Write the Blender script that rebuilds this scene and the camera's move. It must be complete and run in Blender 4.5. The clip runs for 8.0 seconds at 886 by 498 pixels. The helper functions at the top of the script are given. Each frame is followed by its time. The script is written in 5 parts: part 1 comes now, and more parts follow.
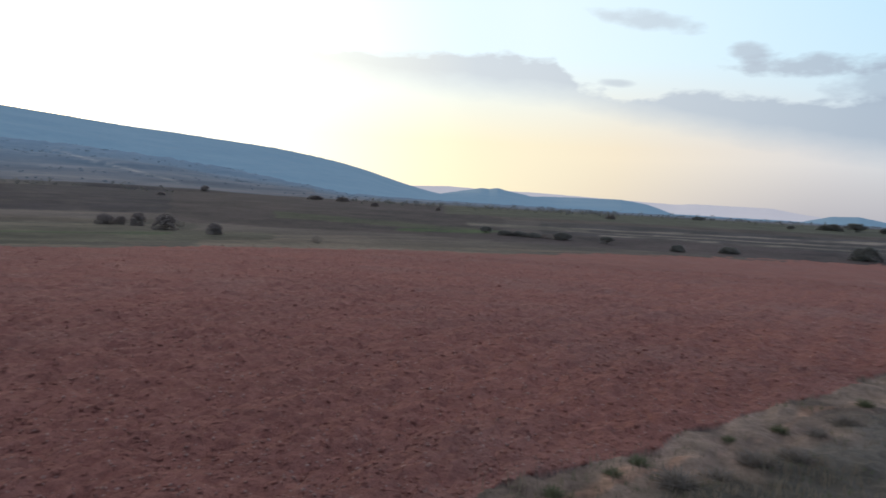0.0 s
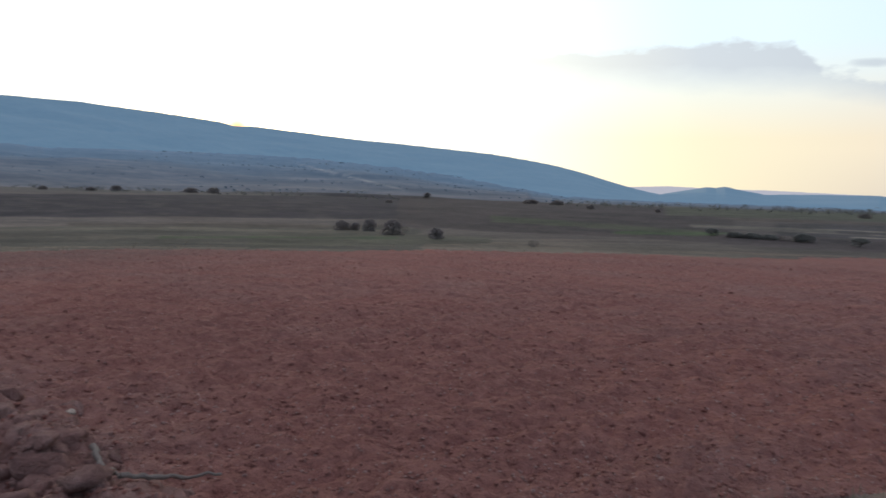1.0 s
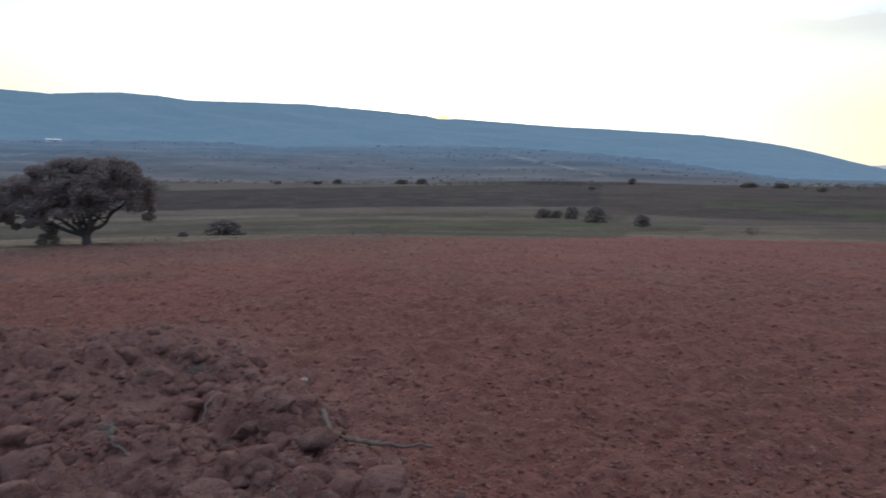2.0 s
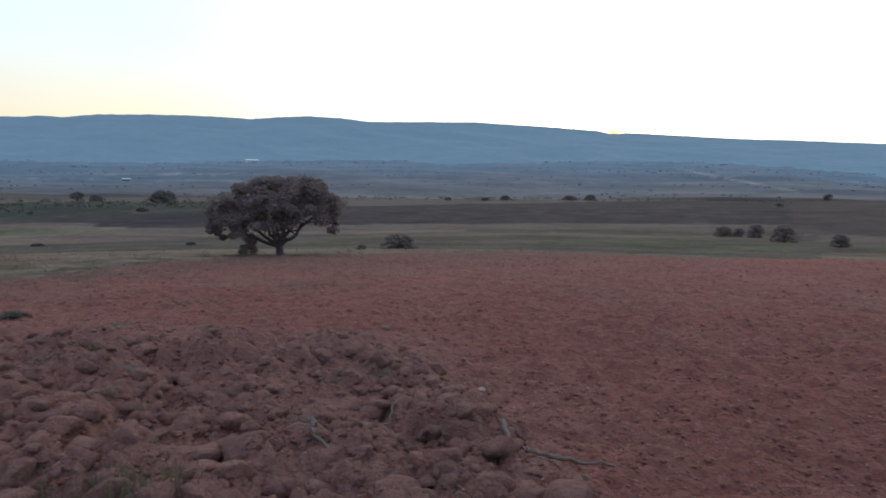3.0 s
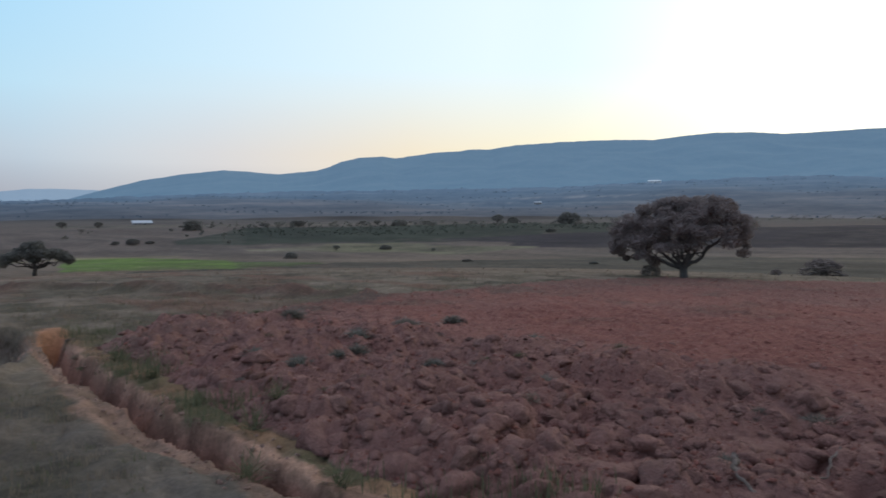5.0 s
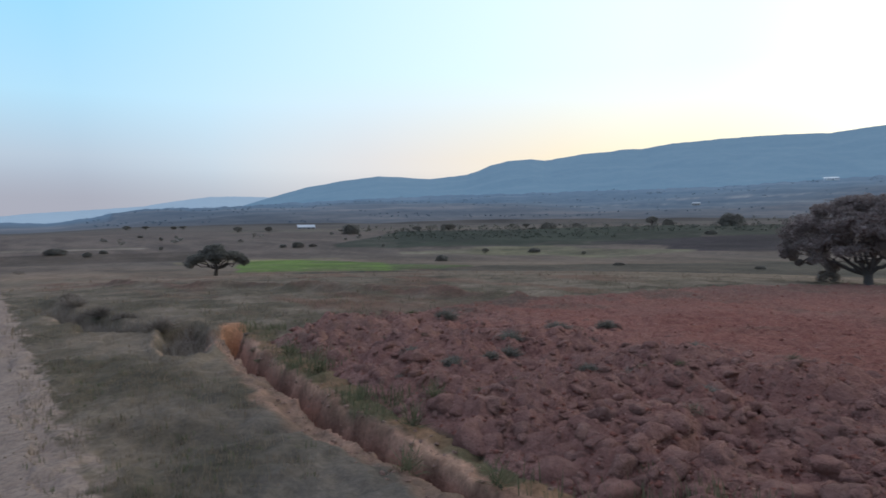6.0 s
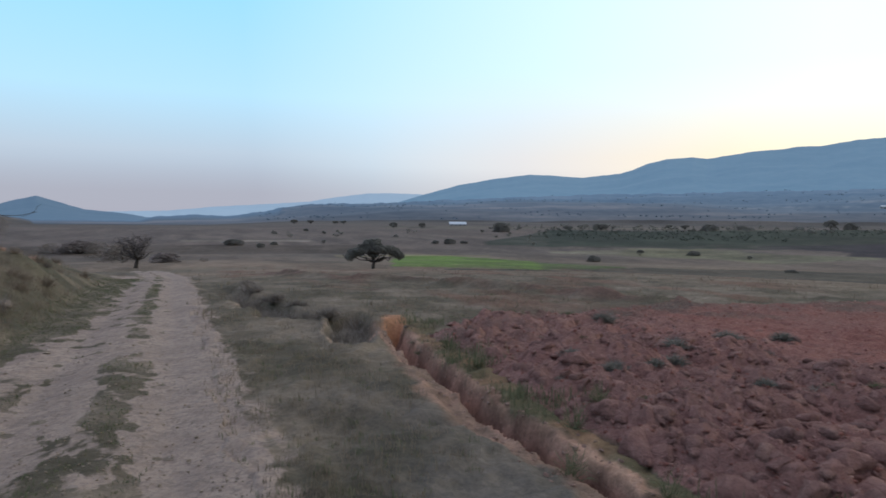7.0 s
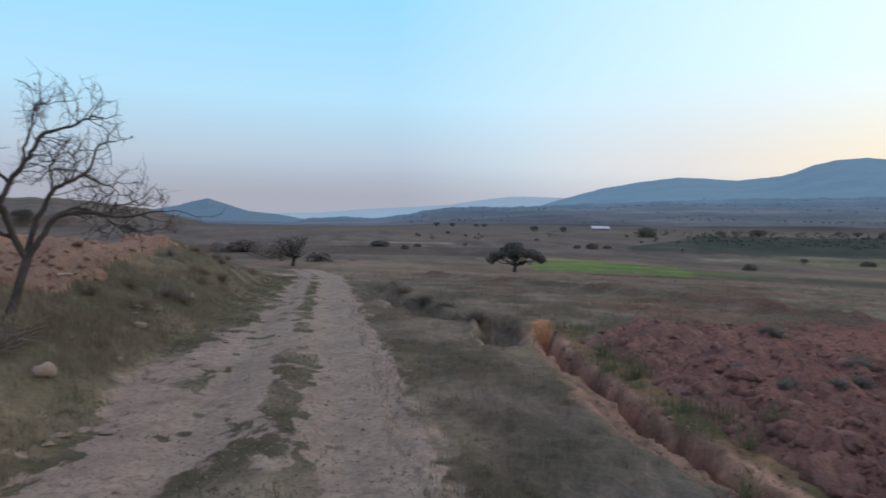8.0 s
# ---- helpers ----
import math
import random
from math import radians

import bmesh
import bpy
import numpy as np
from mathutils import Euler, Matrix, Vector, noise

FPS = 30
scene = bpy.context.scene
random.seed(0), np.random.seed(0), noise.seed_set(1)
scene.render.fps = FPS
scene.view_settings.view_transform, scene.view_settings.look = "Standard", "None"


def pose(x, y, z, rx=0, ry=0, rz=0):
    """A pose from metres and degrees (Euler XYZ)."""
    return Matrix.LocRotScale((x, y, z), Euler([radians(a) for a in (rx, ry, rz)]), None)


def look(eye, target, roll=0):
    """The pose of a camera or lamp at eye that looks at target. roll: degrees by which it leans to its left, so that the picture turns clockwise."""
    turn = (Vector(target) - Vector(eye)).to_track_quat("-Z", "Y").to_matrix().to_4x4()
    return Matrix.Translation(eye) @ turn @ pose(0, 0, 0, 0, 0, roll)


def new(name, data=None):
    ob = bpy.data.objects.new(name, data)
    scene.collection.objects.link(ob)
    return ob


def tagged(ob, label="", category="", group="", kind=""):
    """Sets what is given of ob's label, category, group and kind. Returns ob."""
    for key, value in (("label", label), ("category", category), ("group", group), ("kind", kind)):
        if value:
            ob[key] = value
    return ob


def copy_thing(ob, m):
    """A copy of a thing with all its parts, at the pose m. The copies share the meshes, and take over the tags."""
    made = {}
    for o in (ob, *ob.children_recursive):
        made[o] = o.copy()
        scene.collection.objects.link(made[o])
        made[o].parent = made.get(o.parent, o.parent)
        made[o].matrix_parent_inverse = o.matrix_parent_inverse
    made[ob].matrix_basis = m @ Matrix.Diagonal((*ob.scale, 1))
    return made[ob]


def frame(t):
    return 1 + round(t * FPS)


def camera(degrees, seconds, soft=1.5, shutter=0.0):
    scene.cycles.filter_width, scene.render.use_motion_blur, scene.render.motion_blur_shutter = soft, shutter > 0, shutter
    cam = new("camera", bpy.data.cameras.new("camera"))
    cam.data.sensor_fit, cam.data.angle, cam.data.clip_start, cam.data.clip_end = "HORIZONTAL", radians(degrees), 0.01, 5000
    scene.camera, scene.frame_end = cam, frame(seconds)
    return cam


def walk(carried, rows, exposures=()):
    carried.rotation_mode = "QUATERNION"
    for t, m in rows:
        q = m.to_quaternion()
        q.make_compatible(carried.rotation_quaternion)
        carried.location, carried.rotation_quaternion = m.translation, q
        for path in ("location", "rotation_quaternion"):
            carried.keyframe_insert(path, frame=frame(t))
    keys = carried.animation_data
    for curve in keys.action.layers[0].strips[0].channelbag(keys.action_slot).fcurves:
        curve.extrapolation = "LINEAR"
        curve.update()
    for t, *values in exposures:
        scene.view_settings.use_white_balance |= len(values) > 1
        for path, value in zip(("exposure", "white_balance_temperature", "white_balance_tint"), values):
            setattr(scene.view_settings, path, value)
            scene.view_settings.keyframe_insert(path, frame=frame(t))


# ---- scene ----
# The camera: a phone in the hand of somebody who turns on the spot, on a dirt track
cam = camera(66.26, 8.0, soft=1.6, shutter=0.3)
ROWS = [
    # seconds, x, y, z, yaw, pitch, roll
    (0.0, 0.000, 0.000, 1.666, -0.00, -3.88, -3.10),
    (0.5, -0.052, 0.014, 1.660, 8.98, -4.19, -2.81),
    (1.0, -0.074, -0.031, 1.670, 18.03, -4.35, -1.74),
    (1.5, -0.091, -0.035, 1.669, 25.56, -3.83, -0.70),
    (2.0, -0.091, -0.045, 1.648, 34.97, -5.67, -0.35),
    (2.2, -0.092, -0.045, 1.645, 38.17, -5.93, -0.68),
    (3.3, -0.158, -0.199, 1.633, 52.41, -3.61, -0.29),
    (3.5, -0.172, -0.211, 1.641, 54.58, -3.28, -0.43),
    (4.0, -0.187, -0.259, 1.638, 60.83, -2.36, -0.17),
    (4.5, -0.194, -0.277, 1.645, 71.50, -0.99, -1.55),
    (5.0, -0.199, -0.265, 1.640, 81.83, -2.68, 0.16),
    (5.2, -0.211, -0.269, 1.637, 84.67, -2.70, -0.01),
    (6.3, -0.161, -0.342, 1.642, 97.87, -2.69, 0.23),
    (6.5, -0.173, -0.365, 1.641, 100.36, -3.09, -0.42),
    (7.0, -0.147, -0.451, 1.650, 106.89, -2.49, -0.53),
    (7.5, -0.111, -0.529, 1.647, 111.30, -2.70, -0.91),
    (8.0, -0.068, -0.604, 1.654, 118.66, -2.37, -1.09),
]
walk(cam, [(t, pose(x, y, z, 90 + pitch, 0, yaw) @ pose(0, 0, 0, 0, 0, -roll)) for t, x, y, z, yaw, pitch, roll in ROWS],
     exposures=[(0.0, 0.02), (2.0, 0.07), (3.5, 0.10), (4.5, -0.03), (5.0, 0.0), (6.5, 0.21), (7.0, 0.23), (8.0, 0.14)])

# ---- light: the sun stands just behind the ridge, so the valley is lit by the sky alone ----
SUN_AZ, SUN_EL = 35.3, 5.0
sun_way = Vector((-math.sin(radians(SUN_AZ)) * math.cos(radians(SUN_EL)), math.cos(radians(SUN_AZ)) * math.cos(radians(SUN_EL)), math.sin(radians(SUN_EL))))
sun_data = bpy.data.lights.new("sun", "SUN")
sun_data.energy, sun_data.angle, sun_data.color = 2.0, radians(0.5), (1.0, 0.78, 0.55)
sun = new("sun", sun_data)
sun.matrix_world = look((0, 0, 50), Vector((0, 0, 50)) - sun_way)


class Nodes:
    """Short hand for node trees."""

    def __init__(self, tree):
        self.tree = tree
        tree.nodes.clear()

    def add(self, kind, **sockets):
        node = self.tree.nodes.new(kind)
        for key, value in sockets.items():
            name = key.replace("_", " ")
            target = node.inputs[int(key[1:])] if key[0] == "i" and key[1:].isdigit() else node.inputs[name]
            self.put(target, value)
        return node

    def put(self, target, value):
        if isinstance(value, bpy.types.NodeSocket):
            self.tree.links.new(value, target)
        elif isinstance(value, (tuple, list)) and target.type == "RGBA" and len(value) == 3:
            target.default_value = (*value, 1)
        else:
            target.default_value = value

    def math(self, op, a, b=0.0, c=0.0, clamp=False):
        node = self.tree.nodes.new("ShaderNodeMath")
        node.operation, node.use_clamp = op, clamp
        for i, v in enumerate((a, b, c)):
            self.put(node.inputs[i], v)
        return node.outputs[0]

    def mix(self, f, a, b, blend="MIX"):
        node = self.tree.nodes.new("ShaderNodeMix")
        node.data_type, node.blend_type = "RGBA", blend
        self.put(node.inputs["Factor"], f)
        self.put(node.inputs[6], a)
        self.put(node.inputs[7], b)
        return node.outputs[2]

    def noise(self, vector, scale, detail=4.0, rough=0.55, distortion=0.0):
        node = self.tree.nodes.new("ShaderNodeTexNoise")
        self.put(node.inputs["Vector"], vector)
        node.inputs["Scale"].default_value, node.inputs["Detail"].default_value = scale, detail
        node.inputs["Roughness"].default_value, node.inputs["Distortion"].default_value = rough, distortion
        return node.outputs["Fac"]

    def span(self, value, lo, hi, to_lo=0.0, to_hi=1.0):
        node = self.tree.nodes.new("ShaderNodeMapRange")
        node.clamp = True
        for i, v in enumerate((value, lo, hi, to_lo, to_hi)):
            self.put(node.inputs[i], v)
        return node.outputs[0]


world = bpy.data.worlds.new("world")
scene.world = world
world.use_nodes = True
w = Nodes(world.node_tree)
sky = w.add("ShaderNodeTexSky")
sky.sky_type, sky.sun_disc, sky.sun_elevation, sky.sun_rotation = "NISHITA", False, radians(SUN_EL), radians(-SUN_AZ)
sky.altitude, sky.air_density, sky.dust_density, sky.ozone_density = 1900, 1.0, 2.0, 1.0
way = w.add("ShaderNodeTexCoord").outputs["Generated"]
split = w.add("ShaderNodeSeparateXYZ", Vector=way)
# the evening sky: blue overhead, lavender haze on the horizon, cream and white towards the sun
toward = w.add("ShaderNodeVectorMath")
toward.operation = "DOT_PRODUCT"
w.put(toward.inputs[0], way)
toward.inputs[1].default_value = (-math.sin(radians(SUN_AZ)), math.cos(radians(SUN_AZ)), 0.10)
c = toward.outputs["Value"]
z = split.outputs["Z"]
ramp = w.add("ShaderNodeValToRGB", Fac=w.math("MAXIMUM", z, 0.0))
for at, colour in ((0.0, (0.33, 0.36, 0.47)), (0.035, (0.355, 0.38, 0.48)), (0.09, (0.46, 0.555, 0.675)), (0.17, (0.445, 0.73, 0.93)), (0.30, (0.325, 0.695, 1.01)), (0.42, (0.48, 0.60, 0.86)), (1.0, (0.50, 0.52, 0.74))):
    stop = ramp.color_ramp.elements[0] if at == 0 else ramp.color_ramp.elements[-1] if at == 1 else ramp.color_ramp.elements.new(at)
    stop.color = (*colour, 1)
shade = ramp.outputs["Color"]
shade = w.mix(w.span(c, 0.06, 0.74, 0.0, 0.94), shade, (0.90, 1.04, 1.10))
low = w.span(z, 0.09, 0.21, 1.0, 0.0)
pink = w.mix(w.span(c, 0.42, 0.82), (0.78, 0.63, 0.575), (1.06, 0.955, 0.68))
shade = w.mix(w.math("MULTIPLY", low, w.span(c, 0.22, 0.66)), shade, pink)
warm = w.span(c, 0.78, 1.0)
shade = w.mix(w.math("MULTIPLY", warm, warm), shade, (1.75, 1.68, 1.45))
shade = w.mix(w.span(c, 0.99, 1.004), shade, (4.0, 3.2, 2.0))
# orange glare round the sun on the ridge, painted into the sky
rim = w.add("ShaderNodeVectorMath")
rim.operation = "DISTANCE"
w.put(rim.inputs[0], way)
rim.inputs[1].default_value = (-math.sin(radians(35.0)) * math.cos(radians(4.9)), math.cos(radians(35.0)) * math.cos(radians(4.9)), math.sin(radians(4.9)))
shade = w.mix(w.span(rim.outputs["Value"], 0.006, 0.022, 1.0, 0.0), shade, (1.5, 0.84, 0.36))
haze = w.math("MULTIPLY", w.span(z, 0.0, 0.075, 0.7, 0.0), w.span(c, 0.8, 0.45))
shade = w.mix(haze, shade, (0.38, 0.39, 0.475))
# evening clouds low in the north: banks with a ragged upper edge
azim = w.math("MULTIPLY", w.math("ARCTAN2", w.math("MULTIPLY", split.outputs["X"], -1.0), split.outputs["Y"]), 57.2958)
elev = w.math("MULTIPLY", w.math("ARCSINE", z), 57.2958)
field_of = w.add("ShaderNodeCombineXYZ", X=w.math("MULTIPLY", azim, 0.22), Y=w.math("MULTIPLY", elev, 0.5), Z=0.0)
puff = w.math("SUBTRACT", w.noise(field_of.outputs[0], 1.6, 8, 0.6), 0.5)
cloud = w.mix(w.span(c, 0.4, 0.85), (0.42, 0.50, 0.61), (0.70, 0.745, 0.79))
cloud = w.mix(w.span(c, 0.80, 0.97), cloud, (1.0, 0.97, 0.84))


def outline(points):
    """A height over the azimuth that runs straight from point to point, from west to east."""
    value = points[0][1]
    for (a0, e0), (a1, e1) in zip(points, points[1:]):
        value = w.math("ADD", value, w.span(azim, a0, a1, 0.0, e1 - e0))
    return value


# one long bank: puffed on top, its smooth foot sinking away from the sun and fading out
crest = w.math("ADD", outline(((24, 10.6), (10, 12.0), (-2, 12.5), (-8.5, 12.2), (-10.5, 10.3), (-14, 9.2), (-20, 9.9), (-27, 9.0), (-34, 9.3))), w.math("MULTIPLY", puff, 2.8))
sole = outline(((24, 10.1), (10, 9.6), (0, 9.3), (-9.5, 8.8), (-15, 7.6), (-22.5, 6.2), (-34, 4.4)))
bank = w.math("MULTIPLY", w.span(w.math("SUBTRACT", crest, elev), 0.0, 0.55), w.span(w.math("ADD", w.math("SUBTRACT", elev, sole), w.math("MULTIPLY", puff, 1.0)), -0.7, 1.5))
bank = w.math("MULTIPLY", bank, w.span(azim, 26.0, 2.0, 0.0, 0.9))
shade = w.mix(bank, shade, cloud)
for a0, e0, wide, tall, lean, dense, ragged in ((-27.0, 11.4, 6.5, 0.9, 0.03, 0.85, 4.0), (-23.2, 12.4, 1.6, 0.9, 0.1, 0.8, 2.5), (-31.5, 9.9, 3.5, 1.5, -0.1, 0.7, 3.0), (-15.5, 15.0, 4.6, 0.8, 0.15, 0.65, 2.5), (-13.6, 10.3, 1.6, 0.35, 0.05, 0.75, 1.4)):
    u = w.math("DIVIDE", w.math("SUBTRACT", azim, a0), wide)
    v = w.math("DIVIDE", w.math("SUBTRACT", w.math("SUBTRACT", elev, e0), w.math("MULTIPLY", w.math("SUBTRACT", azim, a0), lean)), tall)
    d = w.math("SUBTRACT", 1.0, w.math("ADD", w.math("MULTIPLY", u, u), w.math("MULTIPLY", v, v)))
    body = w.span(w.math("ADD", d, w.math("MULTIPLY", puff, ragged)), -0.1, 0.85, 0.0, dense)
    shade = w.mix(body, shade, cloud)
whole = w.mix(0.93, w.mix(1.0, sky.outputs["Color"], (0.16, 0.16, 0.16), "MULTIPLY"), shade)
back = w.add("ShaderNodeBackground", Color=whole, Strength=1.0)
w.tree.links.new(back.outputs[0], w.add("ShaderNodeOutputWorld").inputs["Surface"])


# ---- materials ----
def material(name, shade):
    m = bpy.data.materials.new(name)
    m.use_nodes = True
    n = Nodes(m.node_tree)
    out = n.add("ShaderNodeOutputMaterial")
    bsdf = n.add("ShaderNodeBsdfPrincipled")
    n.tree.links.new(bsdf.outputs[0], out.inputs["Surface"])
    bsdf.inputs["Specular IOR Level"].default_value = 0.15
    bsdf.inputs["Roughness"].default_value = 0.95
    shade(n, bsdf)
    return m


def place(n):
    return n.add("ShaderNodeNewGeometry").outputs["Position"]


def bump(n, bsdf, height, distance, strength=1.0):
    node = n.add("ShaderNodeBump", Height=height, Strength=strength, Distance=distance)
    n.tree.links.new(node.outputs[0], bsdf.inputs["Normal"])


def attribute(n, name, out="Color"):
    node = n.add("ShaderNodeAttribute")
    node.attribute_name = name
    return node.outputs[out]


def varied(low, high, scale=1.0, fine=20.0, depth=0.01, rough=0.95):
    """A matt surface between two colours, with patches and grain."""

    def shade(n, bsdf):
        p = place(n)
        patch = n.span(n.noise(p, scale, 5), 0.3, 0.7)
        grain = n.span(n.noise(p, fine, 5, 0.65), 0.3, 0.7)
        colour = n.mix(patch, low, high)
        n.put(bsdf.inputs["Base Color"], n.mix(0.35, colour, n.mix(grain, low, high)))
        bsdf.inputs["Roughness"].default_value = rough
        bump(n, bsdf, grain, depth)
    return shade


def foliage(low, high, scale=1.0, thin=0.35):
    """Leaves: matt, and, where they are thin, letting some of the light from behind through."""

    def shade(n, bsdf):
        p = place(n)
        patch = n.span(n.noise(p, scale, 5), 0.3, 0.7)
        colour = n.mix(patch, low, high)
        n.put(bsdf.inputs["Base Color"], colour)
        if not thin:
            return
        through_leaf = n.add("ShaderNodeBsdfTranslucent", Color=colour)
        both = n.add("ShaderNodeMixShader", Fac=thin)
        n.tree.links.new(bsdf.outputs[0], both.inputs[1])
        n.tree.links.new(through_leaf.outputs[0], both.inputs[2])
        out = [q for q in n.tree.nodes if q.type == "OUTPUT_MATERIAL"][0]
        n.tree.links.new(both.outputs[0], out.inputs["Surface"])
    return shade


def soil_shade(n, bsdf, base=None, pick=None):
    p = place(n)
    big = n.span(n.noise(p, 0.22, 4), 0.3, 0.7)
    mid = n.noise(p, 1.7, 5, 0.6)
    clod = n.noise(p, 9.0, 6, 0.65)
    crumb = n.noise(p, 24.0, 5, 0.7)
    grain = n.noise(p, 55.0, 5, 0.7)
    base = base or attribute(n, "surface")
    if pick:
        one = n.add("ShaderNodeObjectInfo").outputs["Random"] if pick == "object" else n.add("ShaderNodeNewGeometry").outputs["Random Per Island"]
        base = n.mix(n.span(one, 0.35, 0.0, 0.0, 0.6), base, (0.18, 0.10, 0.084))
        base = n.mix(n.span(one, 0.72, 1.0, 0.0, 0.5), base, (0.32, 0.185, 0.145))
    colour = n.mix(1.0, base, n.mix(big, (0.88, 0.88, 0.9), (1.14, 1.13, 1.1)), "MULTIPLY")
    colour = n.mix(n.span(mid, 0.5, 0.72, 0.0, 0.5), colour, n.mix(1.0, base, (0.64, 0.68, 0.72), "MULTIPLY"))
    streak = n.add("ShaderNodeMapping", Vector=p)
    streak.inputs["Rotation"].default_value, streak.inputs["Scale"].default_value = (0, 0, -0.68), (0.45, 2.6, 1.0)
    colour = n.mix(n.span(n.noise(streak.outputs[0], 0.8, 6, 0.7), 0.42, 0.7, 0.0, 0.55), colour, n.mix(1.0, base, (0.66, 0.7, 0.74), "MULTIPLY"))
    colour = n.mix(n.span(clod, 0.45, 0.72, 0.0, 0.75), colour, n.mix(1.0, base, (1.4, 1.55, 1.58), "MULTIPLY"))
    colour = n.mix(n.span(grain, 0.25, 0.5, 0.45, 0.0), colour, n.mix(1.0, base, (0.5, 0.5, 0.5), "MULTIPLY"))
    colour = n.mix(n.span(crumb, 0.52, 0.72, 0.0, 0.5), colour, n.mix(1.0, base, (1.35, 1.45, 1.5), "MULTIPLY"))
    colour = n.mix(n.span(crumb, 0.3, 0.46, 0.5, 0.0), colour, n.mix(1.0, base, (0.55, 0.56, 0.6), "MULTIPLY"))
    n.put(bsdf.inputs["Base Color"], colour)
    bump(n, bsdf, n.math("ADD", n.math("ADD", clod, n.math("MULTIPLY", crumb, 0.6)), n.math("MULTIPLY", grain, 0.3)), 0.07)


def ground_shade(n, bsdf):
    """Grass and scrub in the colours of the land, worn to bare pale dirt along the track."""
    p = place(n)
    base = attribute(n, "surface")
    big = n.noise(p, 0.03, 5)
    mid = n.noise(p, 0.9, 6, 0.6)
    tuft = n.noise(p, 5.5, 6, 0.7)
    fine = n.noise(p, 24.0, 6, 0.7)
    colour = n.mix(0.8, base, n.mix(n.span(mid, 0.3, 0.7), (0.66, 0.66, 0.62), (1.32, 1.3, 1.27)), "MULTIPLY")
    colour = n.mix(0.8, colour, n.mix(n.span(tuft, 0.3, 0.7), (0.66, 0.66, 0.62), (1.38, 1.32, 1.27)), "MULTIPLY")
    colour = n.mix(0.7, colour, n.mix(n.span(fine, 0.3, 0.7), (0.64, 0.62, 0.57), (1.42, 1.36, 1.3)), "MULTIPLY")
    colour = n.mix(0.5, colour, n.mix(n.span(big, 0.35, 0.65), (0.78, 0.78, 0.8), (1.22, 1.2, 1.18)), "MULTIPLY")
    grit = n.noise(p, 110.0, 4, 0.7)
    dirt = n.mix(n.span(mid, 0.3, 0.7), (0.285, 0.212, 0.166), (0.41, 0.305, 0.236))
    dirt = n.mix(n.span(tuft, 0.5, 0.8, 0.0, 0.6), dirt, (0.25, 0.17, 0.12))
    dirt = n.mix(n.span(fine, 0.48, 0.72, 0.0, 0.7), dirt, (0.20, 0.14, 0.105))
    dirt = n.mix(n.span(n.noise(p, 2.4, 6, 0.7), 0.47, 0.66, 0.0, 0.7), dirt, (0.20, 0.145, 0.118))
    dirt = n.mix(n.span(n.noise(p, 14.0, 5, 0.75), 0.48, 0.64, 0.0, 0.75), dirt, (0.17, 0.128, 0.105))
    dirt = n.mix(n.span(grit, 0.58, 0.72, 0.0, 0.6), dirt, (0.46, 0.38, 0.31))
    worn = n.math("ADD", attribute(n, "worn", "Fac"), n.math("ADD", n.math("MULTIPLY", n.math("SUBTRACT", tuft, 0.5), 0.9), n.math("MULTIPLY", n.math("SUBTRACT", fine, 0.5), 0.5)))
    n.put(bsdf.inputs["Base Color"], n.mix(n.span(worn, 0.38, 0.62), colour, dirt))
    bump(n, bsdf, n.math("ADD", n.math("MULTIPLY", fine, 0.35), n.math("ADD", mid, n.math("MULTIPLY", tuft, 0.6))), 0.05)


def hill_shade(low, high, haze_glow, amount):
    """A far slope of scrub; kilometres of evening haze are painted on as emission."""

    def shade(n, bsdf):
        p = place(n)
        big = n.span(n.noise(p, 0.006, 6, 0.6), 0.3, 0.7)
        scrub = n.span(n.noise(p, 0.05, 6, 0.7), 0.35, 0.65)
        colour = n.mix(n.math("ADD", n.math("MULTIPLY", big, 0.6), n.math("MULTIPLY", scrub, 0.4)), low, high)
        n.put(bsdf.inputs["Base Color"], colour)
        n.put(bsdf.inputs["Emission Color"], haze_glow)
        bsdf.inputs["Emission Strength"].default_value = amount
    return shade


def foothill_shade(n, bsdf):
    """Foothills of scrub and old terraces, half a kilometre and more away, with painted haze."""
    p = place(n)
    base = attribute(n, "surface")
    patch = n.span(n.noise(p, 0.02, 5, 0.6), 0.3, 0.7)
    scrub = n.span(n.noise(p, 0.09, 6, 0.75), 0.35, 0.65)
    layer = n.add("ShaderNodeMapping", Vector=p)
    layer.inputs["Scale"].default_value = (0.007, 0.007, 0.16)
    band = n.noise(layer.outputs[0], 1.0, 6, 0.68)
    colour = n.mix(1.0, base, n.mix(patch, (0.72, 0.74, 0.78), (1.28, 1.22, 1.15)), "MULTIPLY")
    colour = n.mix(1.0, colour, n.mix(scrub, (0.66, 0.70, 0.76), (1.32, 1.27, 1.2)), "MULTIPLY")
    colour = n.mix(n.span(band, 0.52, 0.62, 0.0, 0.55), colour, n.mix(1.0, base, (1.9, 1.7, 1.5), "MULTIPLY"))
    colour = n.mix(n.span(band, 0.34, 0.45, 0.7, 0.0), colour, n.mix(1.0, base, (0.5, 0.56, 0.62), "MULTIPLY"))
    n.put(bsdf.inputs["Base Color"], colour)
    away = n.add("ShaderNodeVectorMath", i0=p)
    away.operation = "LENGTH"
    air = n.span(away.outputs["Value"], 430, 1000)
    # blue airlight put into the emission, stronger with distance
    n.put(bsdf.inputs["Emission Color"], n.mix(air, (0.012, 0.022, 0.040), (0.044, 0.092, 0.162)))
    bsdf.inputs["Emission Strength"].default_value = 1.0


